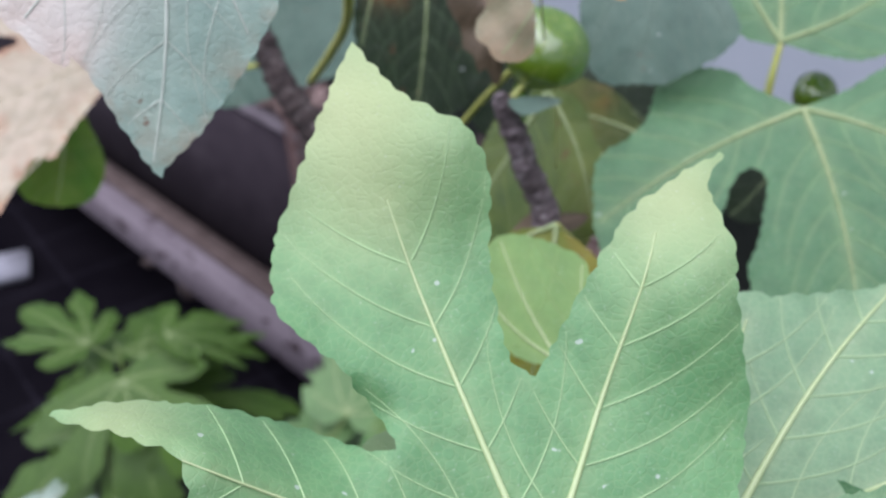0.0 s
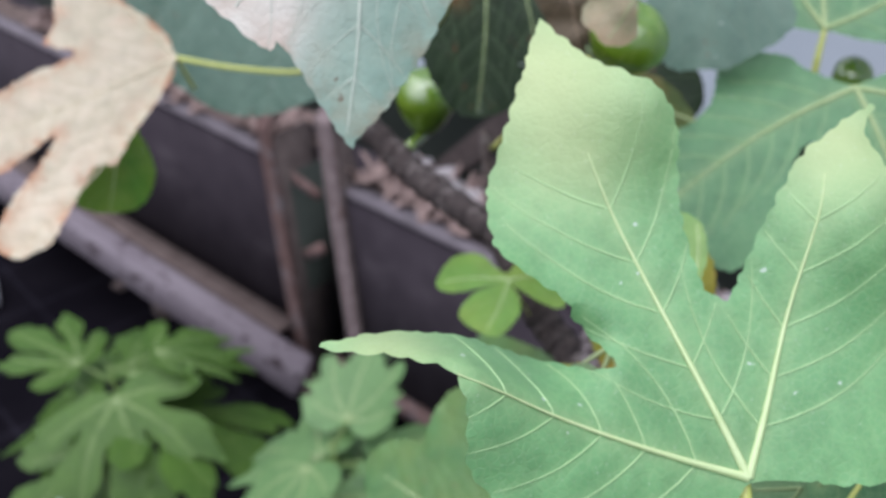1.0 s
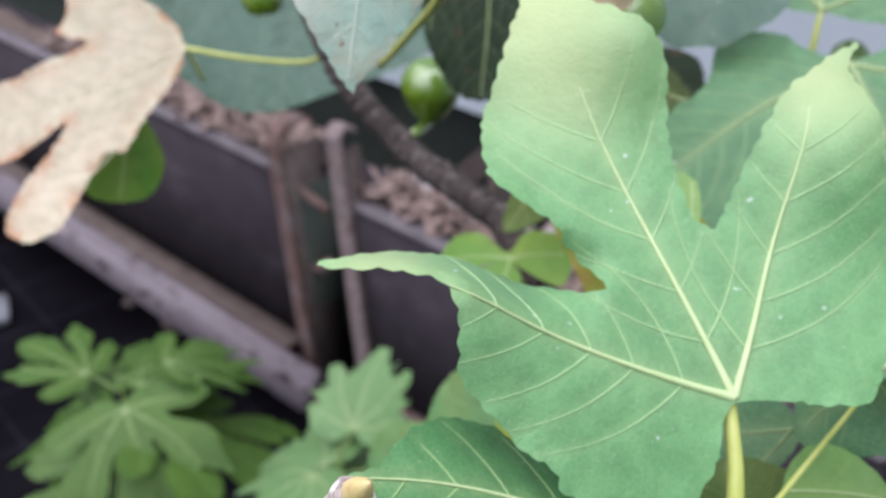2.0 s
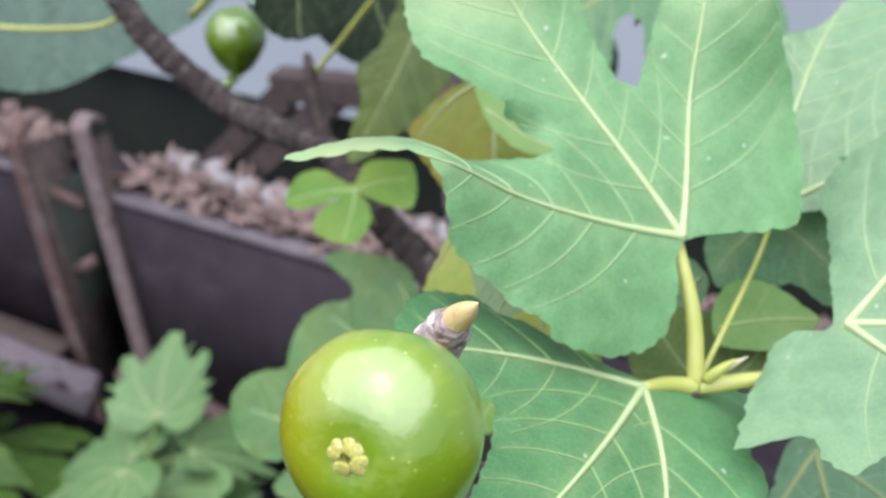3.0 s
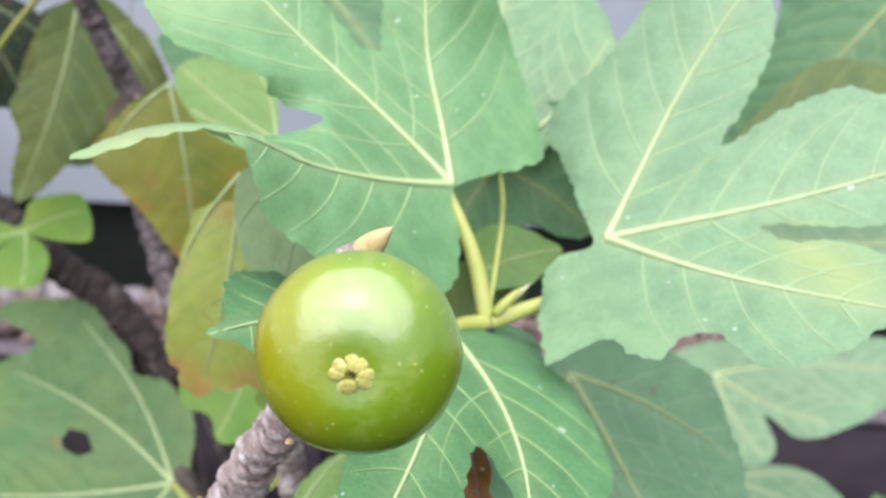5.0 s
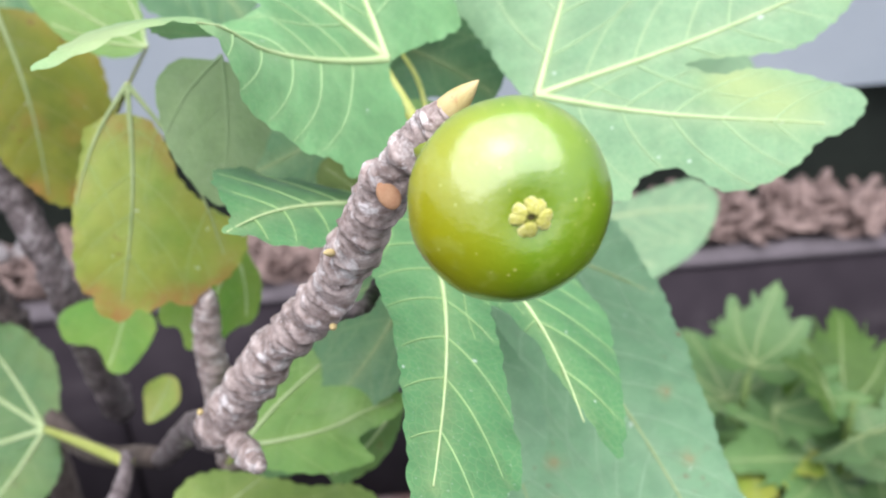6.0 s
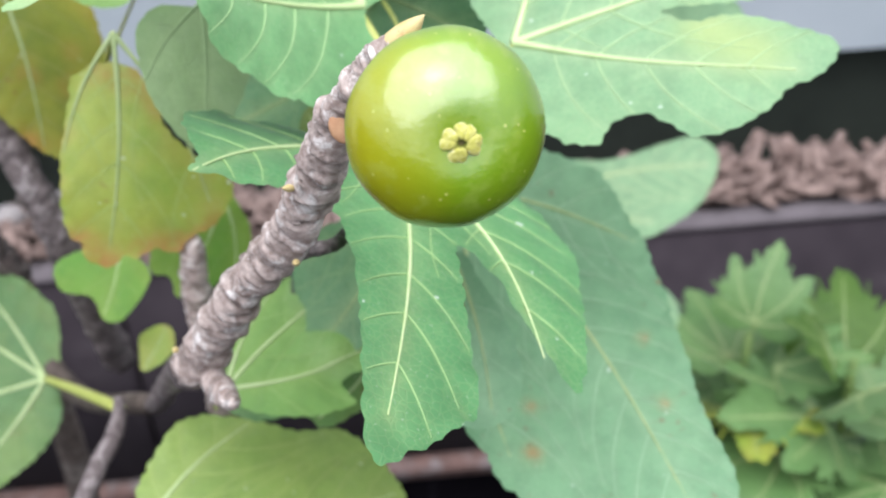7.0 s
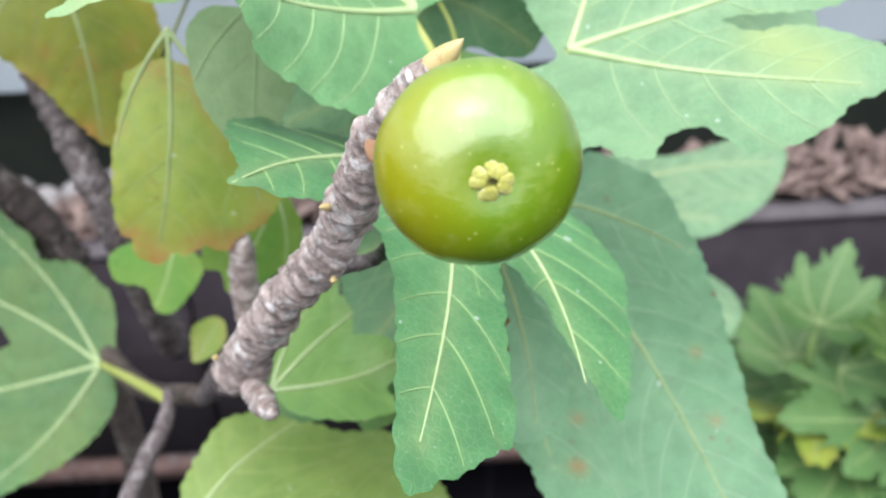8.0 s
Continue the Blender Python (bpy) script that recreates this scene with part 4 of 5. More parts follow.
sapling((-0.81, 2.12, -0.40), 0.37, 9, 0.22, seed=5, label="low dark-green plant with deeply lobed leaves on the weed mat", whorl=20, tilt=15)
sapling((-0.275, 1.72, -0.30), 0.27, 10, 0.20, "meadow", seed=8, label="low green plant with broad lobed leaves beside the raised bed", whorl=75, tilt=15, broad=0.6, second="cream")
sapling((-0.80, 1.62, -0.42), 0.18, 5, 0.14, "spotted", seed=21, label="low plant with dull pale leaves on the weed mat", whorl=140, tilt=15)
for place, size, count, look_of, seed, tilt in (((0.738, 0.405, 0.205), 0.15, 7, "meadow", 12, -35), ((0.775, 0.300, 0.200), 0.16, 7, "meadow", 15, -40), ((0.705, 0.326, 0.120), 0.17, 8, "meadow", 18, 5), ((0.745, 0.215, 0.130), 0.16, 7, "meadow", 24, 0), ((0.650, 0.379, 0.080), 0.15, 7, "meadow", 27, 10), ((0.800, 0.430, 0.120), 0.14, 7, "meadow", 31, -10)):
    sapling(place, size, count, 0.16, look_of, seed=seed, label="leafy green plant growing before the raised bed", whorl=seed * 31, tilt=tilt, broad=0.9, second="yellow" if seed == 12 else "ground")

# ---- leaves of the fig tree ----
fig_leaf((0.115, 0.3206, 0.8805), (-0.4529, 0.5218, 0.7229), (0.2525, -0.7026, 0.6653),
         rim=[(-122.9, 6.8), (-131.8, 25.8), (-124.7, 42.2), (-109.5, 55.0), (-98.5, 64.8), (-88.1, 73.6), (-81.8, 74.0), (-74.2, 82.5), (-63.6, 95.6), (-57.9, 103.2), (-43.9, 113.9), (-44.3, 152.6), (-41.5, 143.5), (-38.7, 131.3), (-34.1, 108.7), (-29.1, 82.4), (-25.1, 62.8), (-18.7, 61.3), (-15.7, 83.7), (-17.2, 113.5), (-14.5, 122.1), (-10.3, 132.8), (-2.0, 150.0), (8.4, 180.6), (9.7, 181.8), (11.8, 161.0), (15.0, 148.0), (17.9, 142.2), (20.6, 126.0), (19.6, 105.0), (19.3, 87.0), (20.8, 70.0), (24.5, 63.5), (29.8, 66.8), (40.7, 112.0), (45.6, 128.6), (51.4, 146.3), (51.2, 134.2), (55.0, 122.0), (58.5, 113.0), (62.0, 103.0), (75.8, 86.5), (88.6, 71.7), (103.2, 59.3), (117.7, 50.0), (123.4, 40.9), (131.2, 5.8)],
         veins=[(6, 127), (46, 112), (-44, 112)], bend=(0.72, 0.35, -0.81), bow=0.2, crease=(-79, 83, 133, -62, 40),
         lifts=[(-82, 74, 22.9, 24), (-106, 110, -6.9, 20), (-92, 95, 6.7, 16), (-55, 40, 5.5, 26), (-60, 95, 9.5, 18), (38, 136, 19, 18), (-26, 132, -8.8, 19), (85, 58, 18.4, 22), (42, -24, 8.9, 28), (30, 178, 1.2, 20), (-75, 10, 2.9, 24)], stalk=[(0.1155, 0.303, 0.856), JOINT], look='bright', pale=[(6, 165, 28, 0.8), (3, 125, 14, 0.25), (47, 128, 20, 0.7), (-43, 135, 14, 0.6)], label='large pale-green lobed fig leaf with a curled side lobe')
fig_leaf((0.088, 0.2842, 0.8421), (-0.5998, -0.7102, 0.3687), (0.5233, 0.0005, 0.8522),
         rim=[(-149.5, 9.4), (-159.8, 67.7), (-151.7, 76.4), (-105.8, 44.9), (-89.1, 55.2), (-68.5, 71.2), (-60.0, 83.7), (-52.1, 93.7), (-34.9, 123.8), (-32.2, 129.3), (-28.2, 133.0), (-25.0, 99.4), (-25.1, 94.7), (-21.3, 81.9), (-17.3, 77.1), (-14.5, 91.1), (-11.7, 137.7), (-10.2, 149.9), (-1.3, 169.1), (1.1, 173.0), (2.3, 164.6), (3.7, 146.9), (8.2, 104.2), (22.0, 79.9), (27.2, 98.4), (31.7, 109.7), (35.9, 119.9), (39.7, 108.4), (48.9, 100.8), (59.4, 87.9), (65.2, 75.0), (69.4, 51.9)],
         veins=[(0, 158), (-26, 123), (36, 118)], bend=(-0.36, 1.63, -1.85), stalk=[(0.100, 0.289, 0.837), JOINT], look='fresh', label='green fig leaf with a torn slit hanging under the fruit')
fig_leaf((0.1686, 0.281, 0.8538), (0.774, -0.4233, 0.471), (-0.4945, 0.0605, 0.8671),
         rim=[(176.4, 7.1), (-168.6, 21.5), (176.1, 30.4), (146.7, 46.0), (131.6, 60.4), (123.9, 69.9), (107.4, 56.6), (98.1, 69.2), (90.7, 75.5), (83.3, 69.3), (73.4, 73.4), (73.1, 85.8), (71.0, 99.9), (60.2, 110.5), (50.0, 114.9), (44.7, 123.3), (36.8, 128.3), (33.1, 113.7), (31.0, 101.6), (29.4, 89.3), (31.8, 76.9), (28.1, 65.0), (25.4, 63.5), (25.6, 93.7), (23.1, 110.7), (13.5, 141.4), (9.3, 154.8), (6.5, 149.4), (-4.9, 122.1), (-7.1, 114.7), (-9.4, 100.7), (-13.2, 65.0), (-15.9, 65.1), (-20.9, 95.6), (-23.8, 109.8), (-29.9, 126.5), (-37.6, 133.7), (-46.8, 120.8), (-56.0, 102.9), (-62.1, 91.6), (-89.4, 78.6), (-93.6, 52.1), (-111.0, 13.0)],
         veins=[(-34, 120), (9, 146), (45, 114)], bend=(1.41, -4.05, -0.87), stalk=[(0.1500, 0.2845, 0.8345), (0.128, 0.288, 0.832), JOINT], look='mint', pale=[(38, 86, 11, 0.5), (33, 76, 7, 0.35), (42, 100, 8, 0.4), (9, 140, 10, 0.4)], label='broad pale-green fig leaf with a yellowed curled lobe')
fig_leaf((0.2711, 0.7268, 0.8353), (0.2237, -0.8325, -0.5068), (-0.1417, -0.5422, 0.8282),
         rim=[(146.2, 4.2), (135.4, 26.7), (140.3, 52.6), (134.6, 69.7), (122.4, 86.7), (103.3, 91.4), (94.9, 104.4), (89.5, 123.9), (78.6, 137.0), (68.5, 148.5), (57.8, 157.2), (50.1, 151.4), (48.8, 123.9), (50.1, 90.4), (56.1, 63.3), (55.0, 50.4), (44.3, 49.6), (38.8, 58.0), (35.0, 84.6), (34.4, 107.5), (27.8, 125.1), (15.3, 143.0), (5.6, 146.3), (-4.7, 139.9), (-16.2, 122.0), (-32.4, 101.1), (-58.2, 77.6), (-93.8, 70.8), (-101.9, 63.9), (-98.1, 27.2), (-108.1, 6.5)],
         veins=[(5, 140), (73, 138), (-47, 82)], bend=(0.8, 0.0, -1.0), look='deep')
fig_leaf((0.269, 0.8005, 0.847), (0.2045, 0.7029, 0.6813), (-0.1552, -0.6639, 0.7316),
         rim=[(-129.5, 4.4), (-95.1, 16.7), (-80.5, 33.0), (-65.2, 50.7), (-51.7, 68.0), (-46.9, 98.0), (-27.8, 112.2), (-15.5, 86.6), (-2.6, 133.2), (13.3, 93.1), (35.0, 108.6), (60.5, 108.3), (79.8, 91.9), (88.7, 73.4), (98.8, 50.7), (105.4, 25.6), (118.3, 4.5)],
         veins=[(-29, 94), (-2, 124), (52, 97)], bend=(0.8, 0.0, -1.0), stalk=[(0.262, 0.79, 0.815), (0.262, 0.80, 0.76)], look='deep')
fig_leaf((0.1866, 0.7803, 0.9245), (-0.0867, -0.5994, -0.7957), (-0.1028, -0.7891, 0.6056),
         rim=[(-90.1, 10.5), (-56.0, 38.8), (-41.4, 76.6), (-11.7, 84.9), (4.5, 88.2), (20.6, 89.9), (37.2, 69.3), (54.4, 50.7), (75.1, 28.9), (89.9, 7.0)],
         veins=[(5, 86), (-39, 70), (27, 78)], bend=(1.0, 0.0, -1.0), look='slate')
fig_leaf((-0.017, 0.4859, 1.0409), (-0.0787, -0.4364, -0.8963), (0.2785, -0.8729, 0.4006),
         rim=[(-76.5, 3.0), (-77.4, 19.4), (-68.8, 35.7), (-57.9, 49.6), (-46.3, 56.0), (-18.4, 74.3), (-7.8, 86.8), (-2.4, 94.3), (-0.0, 95.8), (24.5, 64.1), (28.5, 67.9), (38.2, 68.0), (57.3, 70.5), (68.7, 61.9), (77.3, 44.0), (87.5, 20.3), (66.8, 3.1)],
         veins=[(0, 92), (-37, 54), (47, 63)], bend=(-1.5, 0.0, -1.0), look='spotted', pale=[(52, 62, 20, 0.95), (75, 40, 22, 0.95), (35, 66, 12, 0.7)], label='greyish fig leaf with brown specks and a bleached side')
fig_leaf((0.0931, 0.5561, 1.0246), (0.2674, -0.6118, -0.7444), (-0.0065, -0.7737, 0.6335),
         rim=[(-71.3, 7.4), (-54.7, 35.9), (-33.5, 75.1), (-29.1, 69.7), (-28.5, 60.5), (-13.2, 56.8), (-0.4, 47.4), (17.5, 46.4), (45.7, 51.6), (64.5, 55.2), (80.8, 44.0), (96.8, 25.1), (118.6, 7.5)],
         veins=[(-2, 45), (-33, 57), (62, 46)], bend=(-2.0, 0.0, 2.0), look='dusty', pale=[(-20, 55, 10, 0.6), (10, 44, 7, 0.4)], burn=[(-33, 72, 8, 1)])
fig_leaf((-0.242, 1.0168, 0.7605), (-0.8957, -0.4143, -0.1614), (0.1793, -0.6687, 0.7216),
         rim=[(94.8, 19.1), (81.9, 40.6), (71.1, 76.3), (71.0, 121.4), (57.6, 128.4), (40.7, 112.3), (29.6, 115.5), (26.7, 89.6), (20.7, 103.7), (18.6, 123.1), (13.4, 153.0), (11.9, 186.9), (4.4, 211.5), (-4.4, 213.7), (-10.4, 188.3), (-11.3, 157.1), (-11.1, 126.0), (-16.5, 155.6), (-19.2, 192.3), (-23.7, 225.6), (-30.0, 225.8), (-33.2, 211.6), (-35.3, 194.0), (-33.1, 126.1), (-39.7, 112.1), (-40.1, 82.5), (-44.5, 51.0), (-58.8, 13.8)],
         veins=[(63, 113), (2, 204), (-29, 221)], bend=(0.6, 0.0, -0.6), look='cream', label='bleached cream fig leaf with browned margins')
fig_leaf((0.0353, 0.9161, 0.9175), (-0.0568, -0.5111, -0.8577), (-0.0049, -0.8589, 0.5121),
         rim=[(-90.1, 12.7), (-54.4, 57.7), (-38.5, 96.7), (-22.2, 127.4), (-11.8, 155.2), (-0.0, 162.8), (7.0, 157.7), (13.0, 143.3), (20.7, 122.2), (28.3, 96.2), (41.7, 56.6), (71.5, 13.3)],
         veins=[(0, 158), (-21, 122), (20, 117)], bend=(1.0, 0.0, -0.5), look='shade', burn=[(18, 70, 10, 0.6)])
fig_leaf((-0.1649, 1.3588, 0.8391), (-0.153, -0.5938, -0.7899), (0.112, -0.8046, 0.5832),
         rim=[(-98.1, 25.1), (-71.4, 117.7), (-58.4, 206.7), (-48.5, 232.9), (-37.6, 251.6), (-7.7, 264.4), (-0.0, 276.4), (9.9, 282.7), (21.5, 273.3), (32.7, 269.8), (47.4, 248.8), (64.7, 175.3), (81.9, 62.2)],
         veins=[(0, 273), (-39, 244), (32, 266)], bend=(0.3, 0.0, -0.3), look='slate')
fig_leaf((0.1204, 0.7614, 0.8352), (-0.5883, -0.3498, -0.7291), (-0.2003, -0.8105, 0.5505),
         rim=[(-113.3, 16.1), (-77.7, 48.9), (-65.4, 76.7), (-55.4, 95.9), (-43.1, 90.5), (-30.5, 83.6), (-7.5, 125.6), (-0.1, 142.7), (3.9, 126.6), (5.9, 101.5), (15.4, 85.1), (14.0, 60.8), (26.4, 37.4), (52.7, 16.6)],
         veins=[(0, 138), (-56, 87)], bend=(1.0, 0.0, -1.0), look='yellowing')
fig_leaf((0.1247, 0.632, 0.8156), (-0.2766, -0.4709, -0.8377), (-0.3239, -0.775, 0.5426),
         rim=[(-70.0, 13.7), (-58.4, 55.4), (-39.2, 83.8), (-29.1, 111.0), (-18.7, 122.8), (-7.0, 121.8), (0.0, 110.2), (16.9, 79.6), (47.7, 65.5), (57.2, 47.1), (68.2, 15.1)],
         veins=[(-3, 112), (45, 60)], bend=(-1.0, 0.0, -1.0), look='ochre', burn=[(-5, 70, 5, 0.6), (-20, 85, 5, 0.6), (15, 60, 4, 0.6), (-30, 70, 4, 0.5), (-12, 119, 5, 0.9), (0, 109, 6, 0.9), (18, 78, 4, 0.8)])
fig_leaf((0.0855, 0.455, 0.84), (-0.4891, -0.3716, -0.7891), (-0.4242, -0.6891, 0.5874),
         rim=[(-5.7, 13.0), (30.8, 17.3), (41.5, 27.9), (32.9, 37.4), (25.9, 52.4), (19.7, 72.3), (14.8, 89.4), (11.5, 97.7), (8.3, 99.9), (6.8, 106.9), (0.9, 110.3), (-2.5, 104.5), (-5.6, 106.5), (-10.9, 103.0), (-16.7, 107.2), (-21.7, 102.2), (-29.7, 100.7), (-38.1, 91.9), (-38.2, 78.4), (-33.0, 64.2), (-29.4, 49.9), (-32.9, 34.5), (-33.2, 20.1)],
         veins=[(1, 100), (-30, 90), (22, 60)], bend=(-1.5, 0.0, -1.0), look='yellow', burn=[(0, 111, 7, 1), (-9, 105, 6, 1), (-18, 106, 6, 1), (-27, 103, 6, 1), (9, 101, 6, 1), (-30, 24, 7, 0.8), (-34, 40, 5, 0.6), (20, 20, 5, 0.5)], label='yellow-green fig leaf with an orange-brown margin')
fig_leaf((-0.3147, 1.0404, 0.7026), (-0.0781, -0.6051, -0.7923), (0.2482, -0.7815, 0.5724),
         rim=[(-66.2, 11.5), (-38.9, 59.9), (-27.9, 80.6), (-15.7, 93.5), (-0.0, 96.4), (15.3, 96.5), (25.6, 84.3), (35.1, 49.4), (53.2, 15.4)],
         veins=[(0, 92)], bend=(-3.0, 0.0, -2.0), look='lush')
fig_leaf((0.1892, 0.8232, 0.7676), (-0.9656, -0.1295, -0.2257), (-0.0673, -0.7136, 0.6974),
         rim=[(-48.5, 9.0), (-25.7, 36.2), (-40.5, 67.5), (-46.2, 86.1), (-37.5, 99.8), (-21.3, 119.2), (-5.2, 116.0), (11.1, 107.8), (28.5, 91.0), (53.8, 72.4), (73.1, 39.6), (88.5, 6.4)],
         veins=[(0, 106), (-35, 95), (32, 84)], bend=(1.0, 0.0, -1.0), look='olive', burn=[(60, 45, 9, 0.3)])
fig_leaf((0.1167, 0.6251, 0.9501), (-0.5118, -0.4255, -0.7463), (-0.0402, -0.8559, 0.5156),
         rim=[(-2.1, 6.4), (-23.8, 23.3), (-22.0, 29.0), (-13.0, 34.0), (2.0, 37.9), (16.0, 35.5), (27.0, 37.0), (40.0, 33.0), (50.3, 27.1), (68.9, 24.9), (85.3, 11.1)],
         veins=[(2, 34)], bend=(-9.0, 0.0, 3.0), lifts=[(2.0, 16.0, 4.0, 5.0), (16.0, 20.0, -4.0, 5.0)], look='husk', burn=[(-8, 32, 4, 0.35), (12, 36, 4, 0.25)])
fig_leaf((0.0799, 0.7224, 0.9306), (0.1465, -0.4831, -0.8632), (0.0496, -0.8679, 0.4942),
         rim=[(-54.3, 14.2), (-32.0, 29.0), (-24.1, 39.6), (-15.0, 41.0), (-16.0, 50.0), (-8.0, 52.0), (-6.0, 61.0), (-1.5, 67.0), (3.0, 57.0), (7.0, 59.0), (10.0, 49.0), (17.0, 46.0), (22.0, 35.4), (46.4, 25.5), (69.9, 14.7)],
         veins=[(-2, 59)], bend=(6.0, 0.0, -2.0), lifts=[(-6.0, 26.0, 5.0, 6.0), (8.0, 34.0, -5.0, 6.0), (-4.0, 48.0, 5.0, 6.0)], look='withered')
fig_leaf((0.0795, 0.3748, 0.8826), (-0.5279, -0.4567, -0.7161), (-0.4519, -0.5629, 0.692),
         rim=[(-62.1, 10.0), (-49.6, 28.8), (-19.0, 45.2), (-8.2, 54.6), (0.0, 61.1), (10.1, 55.7), (27.4, 44.3), (44.3, 35.2), (65.8, 28.0), (85.8, 15.6)],
         veins=[(0, 58), (35, 39)], bend=(1.0, 0.0, -1.0), look='sage')
fig_leaf((0.6585, 0.4651, 0.7602), (-0.5104, 0.8591, 0.0377), (-0.6543, -0.4164, 0.6312),
         rim=[(-77.6, 19.0), (-31.0, 42.3), (-9.4, 69.1), (5.2, 90.2), (22.5, 94.9), (51.2, 72.3), (77.7, 35.5)],
         veins=[(5, 81)], bend=(1.0, 0.0, -1.0), look='deep')
fig_leaf((0.1238, 0.4894, 0.8328), (-0.4142, 0.7456, 0.522), (-0.0084, -0.5766, 0.817),
         rim=[(57.5, 4.6), (-75.2, 7.5), (-53.6, 22.9), (-32.9, 39.3), (-15.4, 56.0), (-2.7, 65.4), (8.5, 63.0), (25.1, 54.2), (38.9, 48.1), (50.6, 32.2), (56.5, 15.3)],
         veins=[(0, 63), (38, 46), (-22, 46)], bend=(1.0, 0.0, 0.0), look='young')
fig_leaf((0.1878, 0.3796, 0.8411), (0.4282, -0.783, -0.4512), (-0.4492, -0.6177, 0.6455),
         rim=[(144.7, 4.6), (140.7, 19.7), (115.6, 31.7), (83.4, 39.8), (54.8, 34.8), (29.0, 30.9), (14.2, 45.5), (-0.5, 55.6), (-28.2, 56.6), (-57.6, 54.8), (-83.3, 43.3), (-108.2, 25.0), (-115.0, 4.3)],
         veins=[(-1, 52), (91, 33), (-57, 49)], bend=(1.0, 0.0, -1.0), stalk=[(0.155, 0.335, 0.846), JOINT], look='deep')
fig_leaf((0.1481, 0.3461, 0.8128), (0.9174, -0.3477, 0.1937), (-0.3617, -0.5251, 0.7704),
         rim=[(108.6, 6.9), (41.8, 18.4), (27.5, 27.7), (3.6, 42.0), (-8.1, 36.8), (-30.5, 30.2), (-61.4, 22.8), (-90.9, 11.9)],
         veins=[(2, 41)], bend=(2.0, 0.0, -2.0), look='young')
fig_leaf((0.5389, 0.5338, 0.4524), (0.7116, -0.6972, 0.0864), (-0.4592, -0.3684, 0.8083),
         rim=[(-156.5, 39.8), (-86.7, 30.6), (-19.3, 69.4), (-15.5, 122.0), (-13.5, 153.2), (-4.9, 166.4), (10.2, 145.0), (25.8, 114.3), (39.2, 89.3), (40.4, 55.2), (52.0, 80.7), (64.2, 89.6), (82.6, 80.8), (92.8, 67.5), (101.3, 32.6), (179.1, 24.7)],
         veins=[(-3, 152), (62, 80), (25, 98)], bend=(0.6, 0.0, -0.6), look='mint')
fig_leaf((0.5843, 0.5400, 0.2983), (0.3856, -0.911, -0.1459), (-0.4067, -0.3098, 0.8594),
         rim=[(-79.5, 10.6), (-42.3, 53.5), (-27.0, 88.0), (-11.6, 114.0), (3.2, 115.0), (22.2, 103.0), (43.2, 87.0), (63.4, 57.0), (86.2, 18.6)],
         veins=[(-2, 108), (-30, 78), (34, 84)], bend=(0.6, 0.0, -0.6), look='mint')
fig_leaf((0.1919, 0.3291, 0.7433), (-0.2, -0.8, -0.3), (-0.2, -0.2, 0.95),
         rim=[(-150.0, 22.0), (-95.3, 40.5), (-82.6, 49.5), (-64.4, 67.4), (-47.7, 77.7), (-35.8, 90.8), (-24.0, 107.9), (-15.7, 126.2), (-11.2, 140.8), (-6.5, 160.3), (-4.2, 179.2), (-1.7, 198.7), (2.6, 209.8), (14.7, 203.6), (28.3, 167.9), (31.9, 149.3), (35.4, 138.8), (35.9, 113.7), (38.7, 72.1), (50.2, 30.8), (120.0, 12.0)],
         veins=[(5, 196), (-34, 88), (28, 150)], bend=(0.4, 0.0, -0.2), look='dusty', burn=[(10, 70, 1.8, 0.8), (25, 100, 2, 0.8), (22, 128, 2.4, 0.8), (-8, 120, 2, 0.8), (-2, 150, 2.4, 0.7), (24, 150, 3, 0.8)], label='large dull-green fig leaf with brown specks')
fig_leaf((-0.0209, 0.3656, 0.6412), (0.9284, -0.3711, 0.0172), (-0.1123, -0.2361, 0.9652),
         rim=[(-71.0, 17.8), (-62.8, 39.2), (-57.2, 52.9), (-49.4, 70.0), (-30.6, 84.2), (-16.0, 97.9), (-8.7, 120.3), (6.4, 133.0), (18.3, 134.8), (31.3, 125.5), (47.1, 94.0), (62.4, 56.7), (75.3, 18.8)],
         veins=[(11, 130), (-28, 83), (44, 92)], bend=(1.0, 0.0, -1.0), look='lime')
fig_leaf((0.0361, 0.3492, 0.7096), (0.9447, -0.3035, 0.1239), (-0.2317, -0.3509, 0.9073),
         rim=[(-61.9, 8.5), (-58.9, 25.8), (-45.0, 44.0), (-34.0, 65.0), (-28.0, 58.0), (-20.0, 80.0), (-10.0, 92.0), (-3.0, 86.0), (3.0, 70.0), (11.0, 80.0), (19.0, 72.0), (25.0, 54.0), (37.0, 60.0), (52.0, 38.0), (78.3, 12.1)],
         veins=[(-13, 84), (12, 74), (-38, 56)], bend=(1.0, 0.0, -1.0), lifts=[(10, 55, 6, 8), (26, 48, -5, 8), (-20, 62, 5, 9)], look='young')
fig_leaf((0.1408, 0.333, 0.7484), (-0.5976, 0.1873, -0.7796), (-0.4182, -0.3945, 0.8182),
         rim=[(-110.0, 6.0), (-70.0, 30.0), (-50.0, 44.0), (-34.0, 42.0), (-24.0, 56.0), (-10.0, 70.0), (2.0, 72.0), (12.0, 60.0), (24.0, 58.0), (40.0, 50.0), (58.0, 34.0), (100.0, 8.0)],
         veins=[(-2, 68), (-46, 40), (38, 46)], bend=(1.0, 0.0, -1.0), look='deep')
